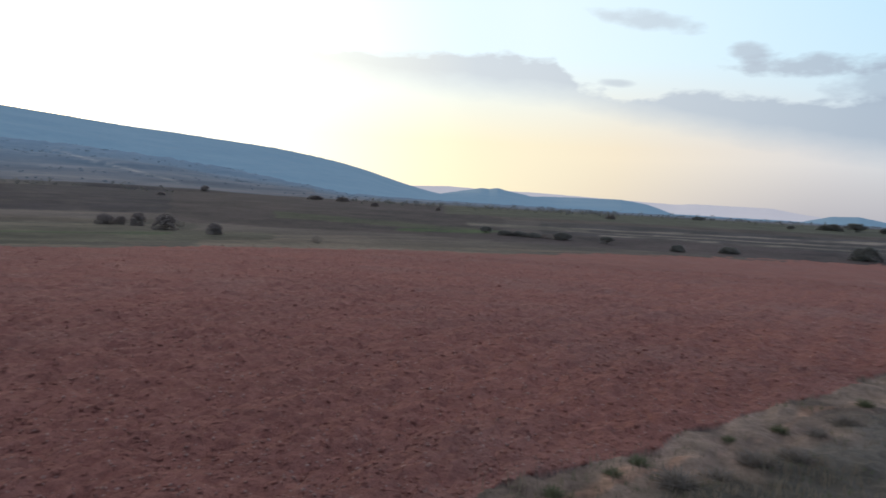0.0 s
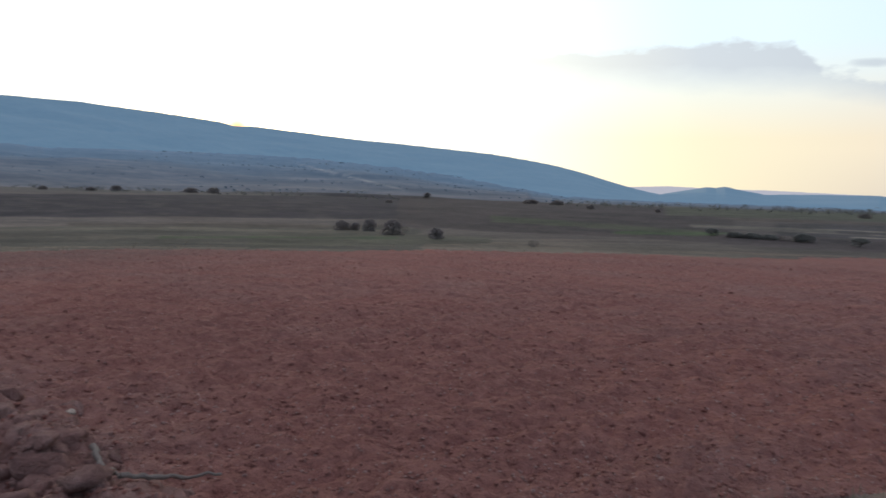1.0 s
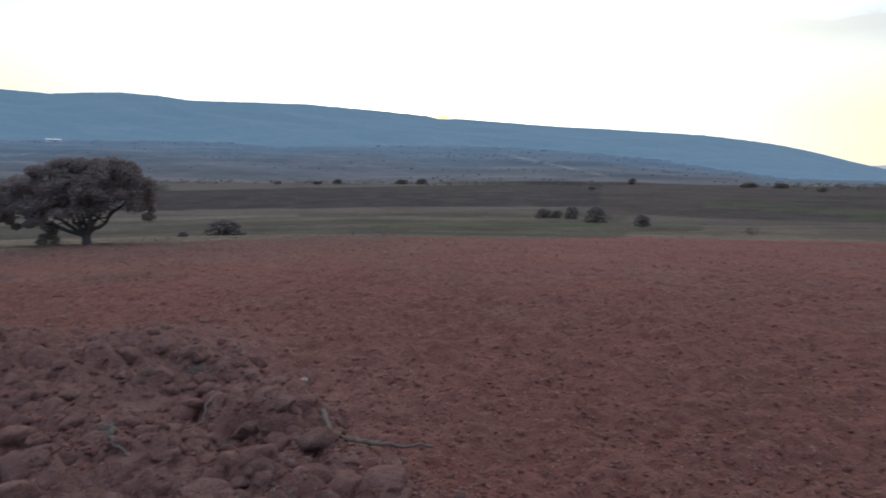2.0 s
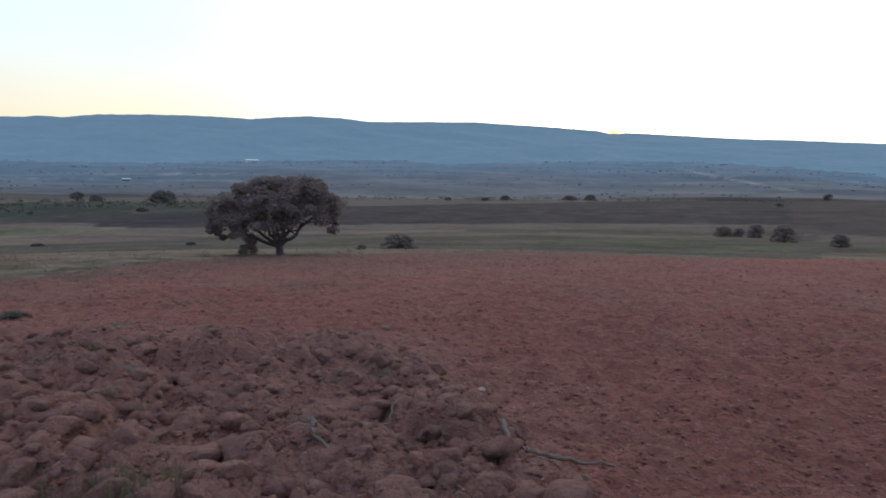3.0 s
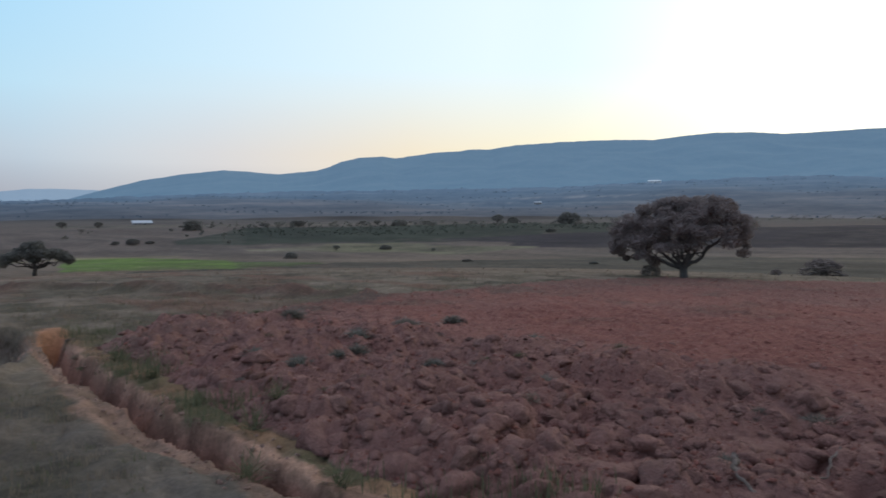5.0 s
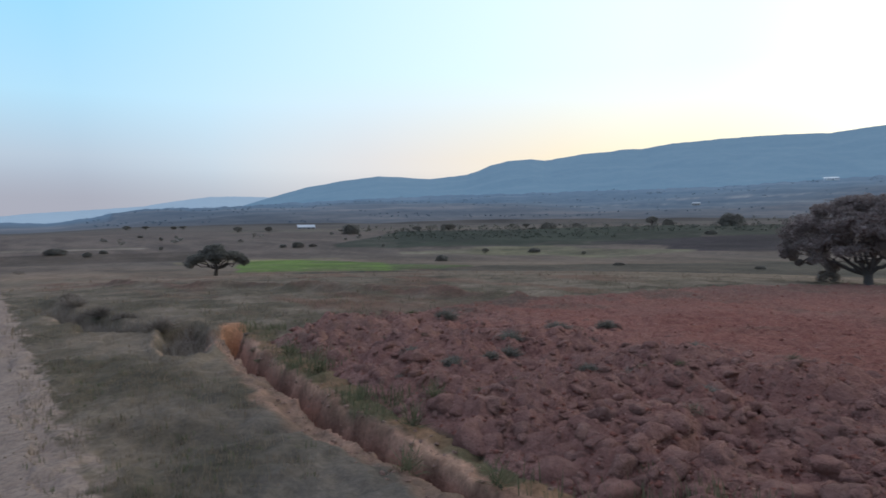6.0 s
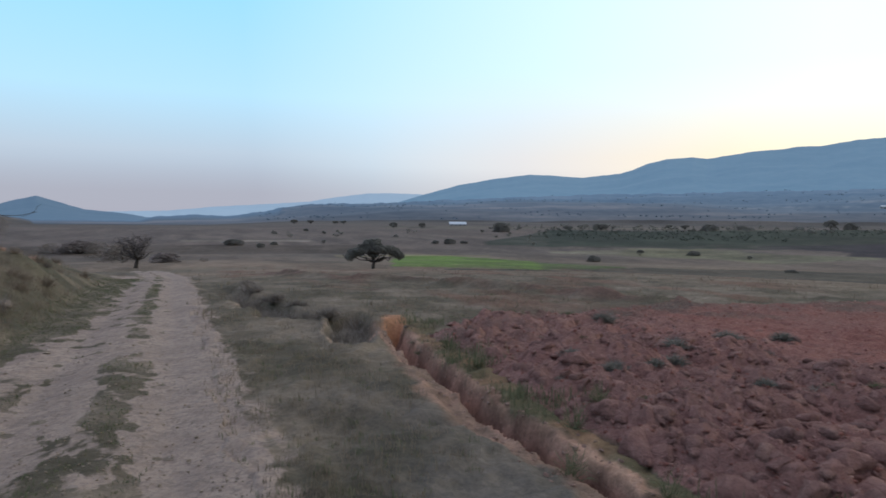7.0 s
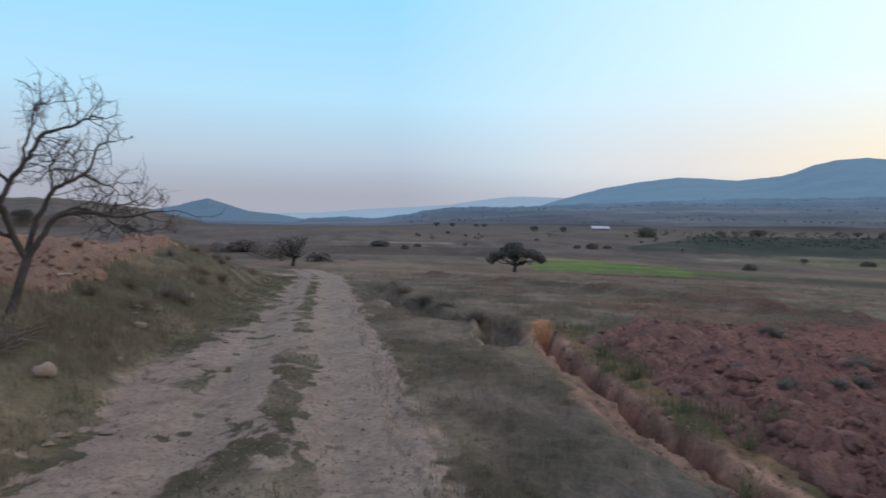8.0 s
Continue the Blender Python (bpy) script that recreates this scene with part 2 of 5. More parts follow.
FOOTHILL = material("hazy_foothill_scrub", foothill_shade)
SOIL = material("red_ploughed_soil", soil_shade)
ORANGE_SOIL = material("dry_orange_soil", varied((0.31, 0.18, 0.125), (0.45, 0.275, 0.195), 0.8, 14.0, 0.05))
GROUND = material("dry_grassland_and_dirt", ground_shade)
ROAD = GROUND
# emission of these far slopes imitates the blue of the air
MOUNTAIN = material("hazed_mountain_scrub", hill_shade((0.05, 0.085, 0.115), (0.085, 0.125, 0.15), (0.100, 0.186, 0.285), 0.62))
HILL = material("hazed_lone_hill_scrub", hill_shade((0.05, 0.075, 0.10), (0.08, 0.105, 0.13), (0.08, 0.15, 0.24), 0.5))
FAR_RANGE = material("hazed_far_range", hill_shade((0.12, 0.17, 0.22), (0.15, 0.2, 0.25), (0.25, 0.34, 0.44), 0.6))
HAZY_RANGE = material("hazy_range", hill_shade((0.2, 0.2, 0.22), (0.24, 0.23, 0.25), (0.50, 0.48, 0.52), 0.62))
BARK = material("dark_bark", varied((0.035, 0.028, 0.024), (0.075, 0.06, 0.05), 6.0, 40.0, 0.01))
THORN_BARK = material("grey_thorn_bark", varied((0.05, 0.042, 0.038), (0.115, 0.096, 0.084), 8.0, 60.0, 0.006))
DEAD_WEED = material("dead_dark_weed", foliage((0.125, 0.10, 0.096), (0.195, 0.16, 0.145), 1.5))
# bark lightened as if seen through haze
GREY_BARK = material("hazy_grey_bark", varied((0.085, 0.07, 0.066), (0.14, 0.118, 0.108), 6.0, 40.0, 0.01))
# dark, olive and brown leaves lightened to imitate a veil of glare and haze
LEAF = material("haze_paled_dark_leaves", foliage((0.20, 0.160, 0.148), (0.285, 0.23, 0.212), 1.5))
LEAF_MASS = material("haze_paled_dark_leaf_mass", foliage((0.20, 0.160, 0.148), (0.285, 0.23, 0.212), 1.5, 0.0))
LEAF_GREEN = material("olive_leaves", foliage((0.145, 0.137, 0.118), (0.21, 0.197, 0.168), 0.6))
GREEN_MASS = material("olive_leaf_mass", foliage((0.145, 0.137, 0.118), (0.21, 0.197, 0.168), 0.6, 0.0))
ORCHARD_LEAF = material("orchard_leaves", foliage((0.062, 0.07, 0.056), (0.10, 0.108, 0.086), 0.2, 0.2))
LEAF_RUST = material("rusty_dry_leaves", foliage((0.12, 0.072, 0.05), (0.22, 0.13, 0.085), 1.5))
LEAF_BROWN = material("haze_paled_brown_leaves", foliage((0.18, 0.147, 0.13), (0.26, 0.212, 0.188), 1.5))
BROWN_MASS = material("haze_paled_brown_leaf_mass", foliage((0.18, 0.147, 0.13), (0.26, 0.212, 0.188), 1.5, 0.0))
# the slight blue emission stands for haze before the scrub
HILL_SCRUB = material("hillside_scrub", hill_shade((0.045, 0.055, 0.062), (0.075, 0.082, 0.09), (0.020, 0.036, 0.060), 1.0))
SCRUB = material("grey_scrub", foliage((0.15, 0.125, 0.105), (0.27, 0.222, 0.182), 1.5))
DRY_GRASS = material("dry_grass", foliage((0.165, 0.127, 0.092), (0.29, 0.225, 0.165), 1.2))
GREEN_GRASS = material("short_green_grass", foliage((0.105, 0.110, 0.060), (0.170, 0.168, 0.096), 1.2))
WEED = material("matted_grey_green_weed", foliage((0.155, 0.142, 0.118), (0.25, 0.228, 0.19), 2.0))
STONE = material("pale_limestone", varied((0.38, 0.275, 0.215), (0.54, 0.42, 0.335), 6.0, 45.0, 0.015))
ROCK = material("brown_fieldstone", varied((0.2, 0.15, 0.11), (0.36, 0.28, 0.21), 6.0, 45.0, 0.01))
STICK = material("bleached_dead_wood", varied((0.17, 0.132, 0.108), (0.26, 0.20, 0.165), 10.0, 60.0, 0.006))
WHITE_SHEET = material("white_roof_sheet", varied((0.66, 0.68, 0.70), (0.82, 0.84, 0.85), 0.5, 3.0, 0.005, 0.4))
GREY_SHEET = material("weathered_roof_sheet", varied((0.38, 0.40, 0.43), (0.52, 0.54, 0.57), 0.5, 3.0, 0.005, 0.5))
WHITEWASH = material("whitewashed_wall", varied((0.7, 0.7, 0.7), (0.85, 0.85, 0.84), 0.8, 6.0, 0.01))
PLASTER = material("plastered_wall", varied((0.3, 0.28, 0.26), (0.42, 0.4, 0.37), 0.8, 6.0, 0.01))
DARK_OPENING = material("dark_window_glass", varied((0.02, 0.022, 0.025), (0.04, 0.04, 0.045), 2.0, 8.0, 0.002, 0.2))


# ---- building blocks ----
def hash2(ix, iy, seed):
    h = (ix.astype(np.int64) * 374761393 + iy.astype(np.int64) * 668265263 + seed * 974634777) & 0xFFFFFFFF
    h = ((h ^ (h >> 13)) * 1274126177) & 0xFFFFFFFF
    return ((h ^ (h >> 16)) & 0xFFFFFF) / float(0xFFFFFF)


def value_noise(x, y, seed=0):
    ix, iy = np.floor(x), np.floor(y)
    fx, fy = x - ix, y - iy
    fx, fy = fx * fx * (3 - 2 * fx), fy * fy * (3 - 2 * fy)
    a, b = hash2(ix, iy, seed), hash2(ix + 1, iy, seed)
    c, d = hash2(ix, iy + 1, seed), hash2(ix + 1, iy + 1, seed)
    return (a + (b - a) * fx) * (1 - fy) + (c + (d - c) * fx) * fy


def fbm(x, y, octaves=4, seed=0, gain=0.5):
    """Fractal noise about 0, within about -1 to 1."""
    total, amp, norm = 0.0, 1.0, 0.0
    for k in range(octaves):
        total = total + amp * (value_noise(x * 2 ** k + 17.3 * k, y * 2 ** k - 9.1 * k, seed + k) * 2 - 1)
        norm += amp
        amp *= gain
    return total / norm * 1.6


def lumps(x, y, size, seed):
    """Rounded lumps of soil: a height of 0 to 1 over jittered cells of that size."""
    u, v = x / size, y / size
    iu, iv = np.floor(u), np.floor(v)
    best = np.zeros_like(u)
    for dx in (-1, 0, 1):
        for dy in (-1, 0, 1):
            cx, cy = iu + dx, iv + dy
            px, py = cx + hash2(cx, cy, seed), cy + hash2(cx, cy, seed + 1)
            rad = 0.35 + 0.45 * hash2(cx, cy, seed + 2)
            tall = (0.3 + 0.7 * hash2(cx, cy, seed + 3)) * rad / 0.8
            d2 = ((u - px) ** 2 + (v - py) ** 2) / rad ** 2
            best = np.maximum(best, tall * np.clip(1 - d2, 0, 1) ** 0.66)
    return best


def step(x, lo, hi):
    t = np.clip((x - lo) / (hi - lo), 0, 1)
    return t * t * (3 - 2 * t)


def array_mesh(name, verts, quads, mat, smooth=True):
    """A mesh from numpy arrays; every face has as many corners as quads has columns."""
    me = bpy.data.meshes.new(name)
    k = quads.shape[1]
    me.vertices.add(len(verts))
    me.vertices.foreach_set("co", np.asarray(verts, dtype=np.float32).ravel())
    me.loops.add(quads.size)
    me.loops.foreach_set("vertex_index", quads.astype(np.int32).ravel())
    me.polygons.add(len(quads))
    me.polygons.foreach_set("loop_start", np.arange(0, quads.size, k, dtype=np.int32))
    me.polygons.foreach_set("use_smooth", np.full(len(quads), smooth))
    me.materials.append(mat)
    me.update(calc_edges=True)
    me.validate()
    return me


def part(name, me, parent, label="", at=None):
    ob = new(name, me)
    ob.parent = parent
    if at is not None:
        ob.matrix_basis = at
    if label:
        tagged(ob, label)
    return ob


def empty(name, m, label, category, group=""):
    ob = new(name)
    ob.matrix_basis = m
    return tagged(ob, label, category, group)


# ---- the lie of the land ----
EYE_Z = 1.65
ROAD_WAY = (-0.780, -0.625)      # the track runs to the south-west
FALL_R = np.array([0, 8, 16, 28, 49, 62, 75, 95, 115, 150, 200, 300, 450])
FALL_Z = np.array([0, 0, -0.24, -0.70, -2.1, -2.9, -3.2, -3.9, -4.0, -2.9, -1.45, -0.55, 0.6])
FOOT_AZ = np.array([-40, -20, 0, 8, 13.5, 17.5, 22, 26, 30, 39, 48, 54, 63, 72, 80, 87, 95, 100, 109, 113.7, 116.5, 118, 122.3, 124.3, 127, 130, 131, 142, 148, 155])
FOOT_EL = np.array([-0.05, 0.0, 0.2, 0.35, 1.2, 1.85, 2.35, 2.66, 2.9, 3.02, 2.75, 3.1, 2.9, 2.5, 2.4, 2.3, 2.15, 1.95, 1.54, 1.25, 1.26, 1.19, 0.46, 0.12, 0.2, 0.02, -0.3, -0.25, 0.0, 0.35])
KNOLL_AZ, KNOLL_EL = np.array([138, 139.4, 141.8, 143.4, 145.4, 147.5, 149.8, 151.8, 156, 162]), np.array([-0.4, -0.1, 0.42, 0.64, 0.84, 1.1, 1.12, 1.05, 1.0, 0.3])
FIELD_AZ = np.array([-60, -33, -19, -5.5, 1.8, 8.7, 15.8, 22, 29.4, 38, 43.7, 57, 63, 68, 76.3, 85.8, 95.2, 104, 110, 114])
FIELD_R = np.array([130, 118, 97, 68, 65, 42, 39, 33, 28, 29, 31, 27, 26.5, 25.6, 20.5, 17.2, 14.4, 11.6, 10.2, 9.3])

BANK_S, BANK_N = np.array([10, 13, 16, 19, 23, 25.3, 31, 36]), np.array([11.2, 10.3, 9.6, 8.9, 7.2, 5.6, 4.1, 3.4])


def azimuth(x, y):
    return np.degrees(np.arctan2(-x, y))


def along(x, y):
    """Metres along the track and across it (towards the red field)."""
    return x * ROAD_WAY[0] + y * ROAD_WAY[1], x * ROAD_WAY[1] - y * ROAD_WAY[0]


def road_centre(s):
    return -0.85 - 0.0022 * np.clip(s - 30, 0, 60) ** 2


def washout(s, n):
    """1 on the rim of the hole that the water has washed out beside the ditch's corner."""
    return ((s - 10.7) / 1.9) ** 2 + ((n - 2.33 - 0.23 * (s - 10.7)) / 0.40) ** 2


def bend(s):
    """How far the ditch swings away from the track towards its corner."""
    u = np.clip(s - 5.8, 0, 7)
    return 0.09 * u + 0.012 * u * u


def land(x, y, rough=True):
    """Height of the ground, and what covers it (field, upper field, track)."""
    r, az = np.hypot(x, y), azimuth(x, y)
    s, n = along(x, y)
    z = np.interp(r, FALL_R, FALL_Z)
    foot = np.interp(az, FOOT_AZ, FOOT_EL, left=0.0, right=0.3)
    top = EYE_Z + 1000 * np.tan(np.radians(foot))
    wild = fbm(x / 160, y / 160, 5, 3)
    rise = np.clip((r - 420) / 580, 0, 1)
    dip = 3.2 * step(az, 117, 127)
    z = z - dip * step(r, 200, 420)
    z_far = 0.4 - dip + (top - 0.4 + dip) * rise ** 1.25 + wild * (2 + 9 * rise) * np.clip((1000 - r) / 300, 0, 1) * (foot > 0.8)
    z_far = z_far + rise ** 3 * np.where(foot > 0.3, 1.5, 1.0) * fbm(az * 1.9, az * 0 + 4.0, 5, 6, 0.6)
    z_back = top - np.clip((r - 1000) / 300, 0, 1) * np.maximum(top + 15, 5)
    z = np.where(r > 420, np.where(r > 1000, z_back, z_far), z)
    # a brown hillside to the south, in front of the blue one
    crest = EYE_Z + 460 * np.tan(np.radians(np.interp(az, KNOLL_AZ, KNOLL_EL))) + 0.5 * fbm(az * 1.3, az * 0 + 2.0, 4, 29)
    slope = crest - 9 * (1 - np.clip((r - 190) / 270, 0, 1)) ** 1.4 + fbm(x / 45, y / 45, 4, 30) * 0.9 * (r < 440) - 0.05 * np.clip(r - 465, 0, 400)
    z = np.where((az > 138) & (az < 162) & (r > 190) & (r < 865), np.maximum(z, slope), z)
    # soft swells of the plain
    z = z + fbm(x / 25, y / 25, 3, 11) * 0.12 * step(r, 14, 40) * (r < 430)
    # bank on the south side of the track
    bank = step(-n, 2.2, 3.1) * 0.36 + step(-n, 2.9, 4.4) * 0.42 + step(-n, 4, 9) * 0.36
    bank = bank + 0.42 * np.exp(-((s - 17.5) / 3.6) ** 2) * step(-n, 2.3, 3.5) * (1 - step(-n, 4.4, 6.5))
    bank = bank * (1 - step(s, 24, 44)) * step(s, -30, -10)
    bank = bank + bank * fbm(x / 1.7, y / 1.7, 3, 5) * 0.28
    z = z + bank
    field = (n - bend(s) > 2.70 + 0.10 * (1 - step(s, -3.0, -1.5)) + 0.10 * step(s, 3.5, 6.5) + 0.12 * fbm(x * 1.3, y * 1.3, 3, 21)) & (r < np.interp(az, FIELD_AZ, FIELD_R) * (1 + 0.05 * fbm(x / 2.5, y / 2.5, 3, 8))) & (az < 113) & (az > -75)
    upper = (n < -4.15 + 0.3 * fbm(x / 1.5, y / 1.5, 3, 22)) & (s > -25) & (s < 33 + 2.5 * fbm(x / 3, y / 3, 3, 23)) & (n > -45)
    c = road_centre(s)
    half = 1.2 + 0.15 * fbm(x / 1.1, y / 1.1, 4, 31)
    road = (np.abs(n - c + 0.2) < half) & (s < 62) & (s > -60)
    if not rough:
        return z, field, upper, road
    # a low broken bank of ruddy earth across the fallow land
    ridge = n - np.interp(s, BANK_S, BANK_N) - 0.5 * fbm(s / 2.2, n / 4, 3, 26)
    z = z + 0.22 * np.exp(-(ridge / 0.5) ** 2) * np.clip(0.7 + 0.9 * fbm(x / 1.4, y / 1.4, 4, 27), 0.1, 1.6) * step(s, 11.5, 13) * (1 - step(s, 31, 36))
    # ditch: a steep side towards the track, a sloping one towards the field, and a low crest
    wob = 0.035 + 0.03 * fbm(s * 2.5, n * 2.5, 3, 42)
    runs = step(s, -3.5, 1.5) * (1 - step(s, 11.0, 11.3))
    a = n - wob - bend(s)
    slim = 0.06 * step(s, 1, 2.5) - 0.09 * step(s, 3.2, 4.6)
    worn = 0.03 * step(s, 6, 7.5) - 0.03 * step(s, 3.5, 4.5) * (1 - step(s, 5.8, 6.6))
    z = z - runs * (0.06 * step(a + 0.05 * fbm(x * 3, y * 3, 3, 32), 1.92, 2.06) * step(s, 3, 5)) * (1 - step(a + worn, 2.18, 2.23))
    z = z - runs * 0.38 * step(a + worn, 2.18, 2.23) * (1 - step(a + slim, 2.28, 2.43))
    z = z + (0.012 + 0.018 * fbm(x * 2.6, y * 2.6, 4, 45)) * step(a + slim, 2.38, 2.46) * (1 - step(a + slim, 2.55, 3.1)) * step(s, -12, 0) * (1 - step(s, 11.0, 11.6))
    z = z + (0.012 * fbm(x * 4, y * 4, 4, 48) + 0.026 * lumps(x + 0.05 * fbm(x * 9, y * 9, 2, 49), y, 0.13, 150) + 0.015 * lumps(x, y, 0.06, 160) - 0.028) * step(a, 1.85, 2.0) * (1 - step(a, 2.6, 2.9)) * runs
    z = z + 0.10 * step(s, 11.0, 11.3) * (1 - step(s, 11.6, 12.6)) * np.exp(-((a - 2.3) / 0.35) ** 2)
    hole = washout(s, n) + 0.3 * fbm(x * 1.6, y * 1.6, 3, 43)
    z = z - 0.32 * (1 - step(hole, 0.15, 1.05)) + 0.05 * np.exp(-((hole - 1.3) / 0.3) ** 2)
    gully = np.abs(n - 1.75 + 0.10 * (s - 13)) / 0.5
    z = z - 0.34 * (1 - step(gully + 0.3 * fbm(x, y, 3, 44), 0.5, 1.0)) * step(s, 12.2, 13.2) * (1 - step(s, 17, 24))
    # wheel ruts and the grassed crown between them
    d = np.abs(n - c)
    z = z - 0.045 * np.exp(-((d - 0.58) / 0.24) ** 2) * (s < 62) + 0.03 * np.exp(-(d / 0.25) ** 2)
    # ploughed soil: big lumps beside the ditch, fine tilth farther in
    soil = field | upper
    big = np.where(upper, 0.55, (1 - step(n + 0.8 * fbm(x / 1.6, y / 1.6, 2, 52), 5.6, 8.6)) * step(s - 0.5 * (n - 3.9) + 0.5 * fbm(x / 1.3, y / 1.3, 2, 53), -0.2, 0.8))
    near = 1 - step(r, 30, 60)
    warp = 0.16     # metres by which the lumps are pulled out of round
    turn = (lumps(x + 0.3 * fbm(x * 1.7, y * 1.7, 3, 62), y + 0.3 * fbm(x * 1.7, y * 1.7, 3, 63), 0.62, 61) * 0.25
            + lumps(x + warp * fbm(x * 3, y * 3, 3, 64), y + warp * fbm(x * 3, y * 3, 3, 65), 0.30, 71) * 0.12
            + lumps(x + 0.06 * fbm(x * 8, y * 8, 2, 67), y, 0.13, 81) * 0.055 + 0.055 * fbm(x * 3, y * 3, 6, 66, 0.68) + 0.03 * fbm(x * 14, y * 14, 3, 68, 0.7))
    tilth = lumps(x + 0.08 * fbm(x * 5, y * 5, 2, 92), y, 0.20, 91) * 0.055 + lumps(x, y, 0.09, 95) * 0.035 + 0.03 * fbm(x * 3, y * 3, 4, 97, 0.65)
    furrow = 0.02 * np.sin((n * 0.96 + s * 0.28) * 2 * np.pi / 0.75 + 1.2 * fbm(x / 2, y / 2, 2, 54))
    edge = step(n - bend(s) - 0.10 * step(s, 3.5, 6.5), 2.66, 3.1)
    z = z + np.where(soil, (turn * big + (tilth + furrow) * (1 - 0.6 * big)) * near * np.where(upper, 1, edge), 0.0)
    z = z + np.where(soil & (r > 20), 0.11 * fbm(x / 0.9, y / 0.9, 4, 98) * step(r, 20, 40), 0.0)
    # grass verges: small hummocks
    z = z + np.where(~soil & ~road, (0.05 * fbm(x * 1.6, y * 1.6, 4, 99) + 0.02 * fbm(x * 7, y * 7, 2, 100)) * (1 - step(r, 60, 120)), 0.0)
    z = z + np.where(road, 0.012 * fbm(x * 5, y * 5, 3, 101), 0.0)
    return z, field, upper, road


def wear(x, y):
    """How far the track's wheels have worn the grass away, 0 to 1."""
    s, n = along(x, y)
    m = n - road_centre(s) - 0.11
    m = m + 0.05 * fbm(s * 0.7, m * 1.2, 3, 336) + 0.05 * fbm(s * 3.0, m * 3.0, 4, 337)
    patch = 0.8 * fbm(s * 0.9 + 5, m * 1.7, 4, 333) + 0.9 * fbm(s * 3.2, m * 5.5, 4, 338, 0.65)
    # the grassed crown: a thin broken strip, broader where the track is little worn
    wide = 0.15 + 0.34 * np.exp(-((s - 4.3) / 1.5) ** 2) + 0.15 * np.exp(-((s - 8.3) / 0.7) ** 2)
    shift = -0.20 * np.exp(-((s - 4.4) / 1.4) ** 2)
    tufts = np.exp(-((m - shift) / wide) ** 4) * (0.82 + 0.95 * patch + 0.6 * np.exp(-((s - 4.9) / 1.2) ** 2))
    tufts = tufts + 2.8 * np.clip(fbm(s * 4.2, m * 5.5, 3, 339) - 0.5, 0, 1) * step(m, -1.3, -0.9) * (1 - step(m, 0.25, 0.6))
    left = -0.80 - 0.56 * (1 - step(s, 8.5, 13))
    wheels = np.clip(1 - tufts, 0, 1) * step(m + 0.26 * patch, left - 0.12, left + 0.14) * (1 - step(m + 0.10 * patch, 1.0, 1.2))
    straw = np.clip(fbm(x * 1.5, y * 1.5, 4, 335) - 0.1, 0, 1) * (m < -0.85)
    wheels = wheels * (1 - 0.8 * straw)
    outer = (0.30 + 0.75 * fbm(x * 0.9, y * 0.9, 5, 335)) * step(m, left - 0.7, left - 0.1) * (1 - step(m, left, left + 0.2)) * (1 - step(s, 8, 12))
    grey = (0.33 + 0.3 * patch) * step(m, 0.9, 1.05) * (1 - step(m, 1.15, 1.55))
    sandy = 1.1 * np.exp(-((s - 33.5) / 2.6) ** 2 - ((n + 0.1) / 1.1) ** 2) + 1.0 * np.exp(-((s - 36) / 5.0) ** 2 - ((n + 2.3) / 0.6) ** 2)
    both = np.maximum.reduce([wheels, outer, grey, sandy])
    return np.clip(both, 0, 1) * step(s, -70, -60) * (1 - step(s, 58, 64))


def height(x, y):
    z = land(np.array([float(x)]), np.array([float(y)]))[0]
    return float(z[0])


def out_at(az, r):
    return -r * math.sin(radians(az)), r * math.cos(radians(az))


PROBE = np.geomspace(4, 1000, 1600)
SLOPES = {}


def reach(az, el):
    """How far off the plain is met at that angle below or above the eye's level."""
    key = round(az * 2)
    if key not in SLOPES:
        a = radians(key / 2)
        SLOPES[key] = np.degrees(np.arctan2(land(-PROBE * math.sin(a), PROBE * math.cos(a), False)[0] - EYE_Z, PROBE))
    slope = SLOPES[key]
    k = np.argmax(slope > el) if (slope > el).any() else len(PROBE) - 1
    return float(PROBE[k])


# Strips of crop and fallow on the plain: az from, to; lower and upper edge (degrees from the eye) at each; colour
STRIPS = [
    (20, 100, -4.6, -2.5, -4.1, -3.95, (0.076, 0.068, 0.055)),
    (20.5, 67.3, -1.95, -0.02, -2.48, -1.04, (0.027, 0.021, 0.029)),
    (66, 76, -2.48, -1.04, -2.55, -1.6, (0.027, 0.021, 0.029)),
    (-5, 22, -2.9, -0.3, -2.6, -0.05, (0.052, 0.038, 0.038)),
    (14, 34, -3.75, -3.25, -4.6, -3.25, (0.078, 0.072, 0.052)),
    (22, 41, -3.7, -3.5, -3.9, -3.7, (0.05, 0.07, 0.03)),
    (22, 47, -2.75, -2.5, -3.1, -2.75, (0.08, 0.065, 0.052)),
    (22, 52, -3.1, -2.9, -3.35, -3.1, (0.118, 0.102, 0.08)),
    (-3, 14, -2.35, -2.0, -1.9, -1.4, (0.068, 0.074, 0.042)),
    (-5, 4, -2.3, -2.05, -2.6, -2.35, (0.055, 0.085, 0.03)),
]
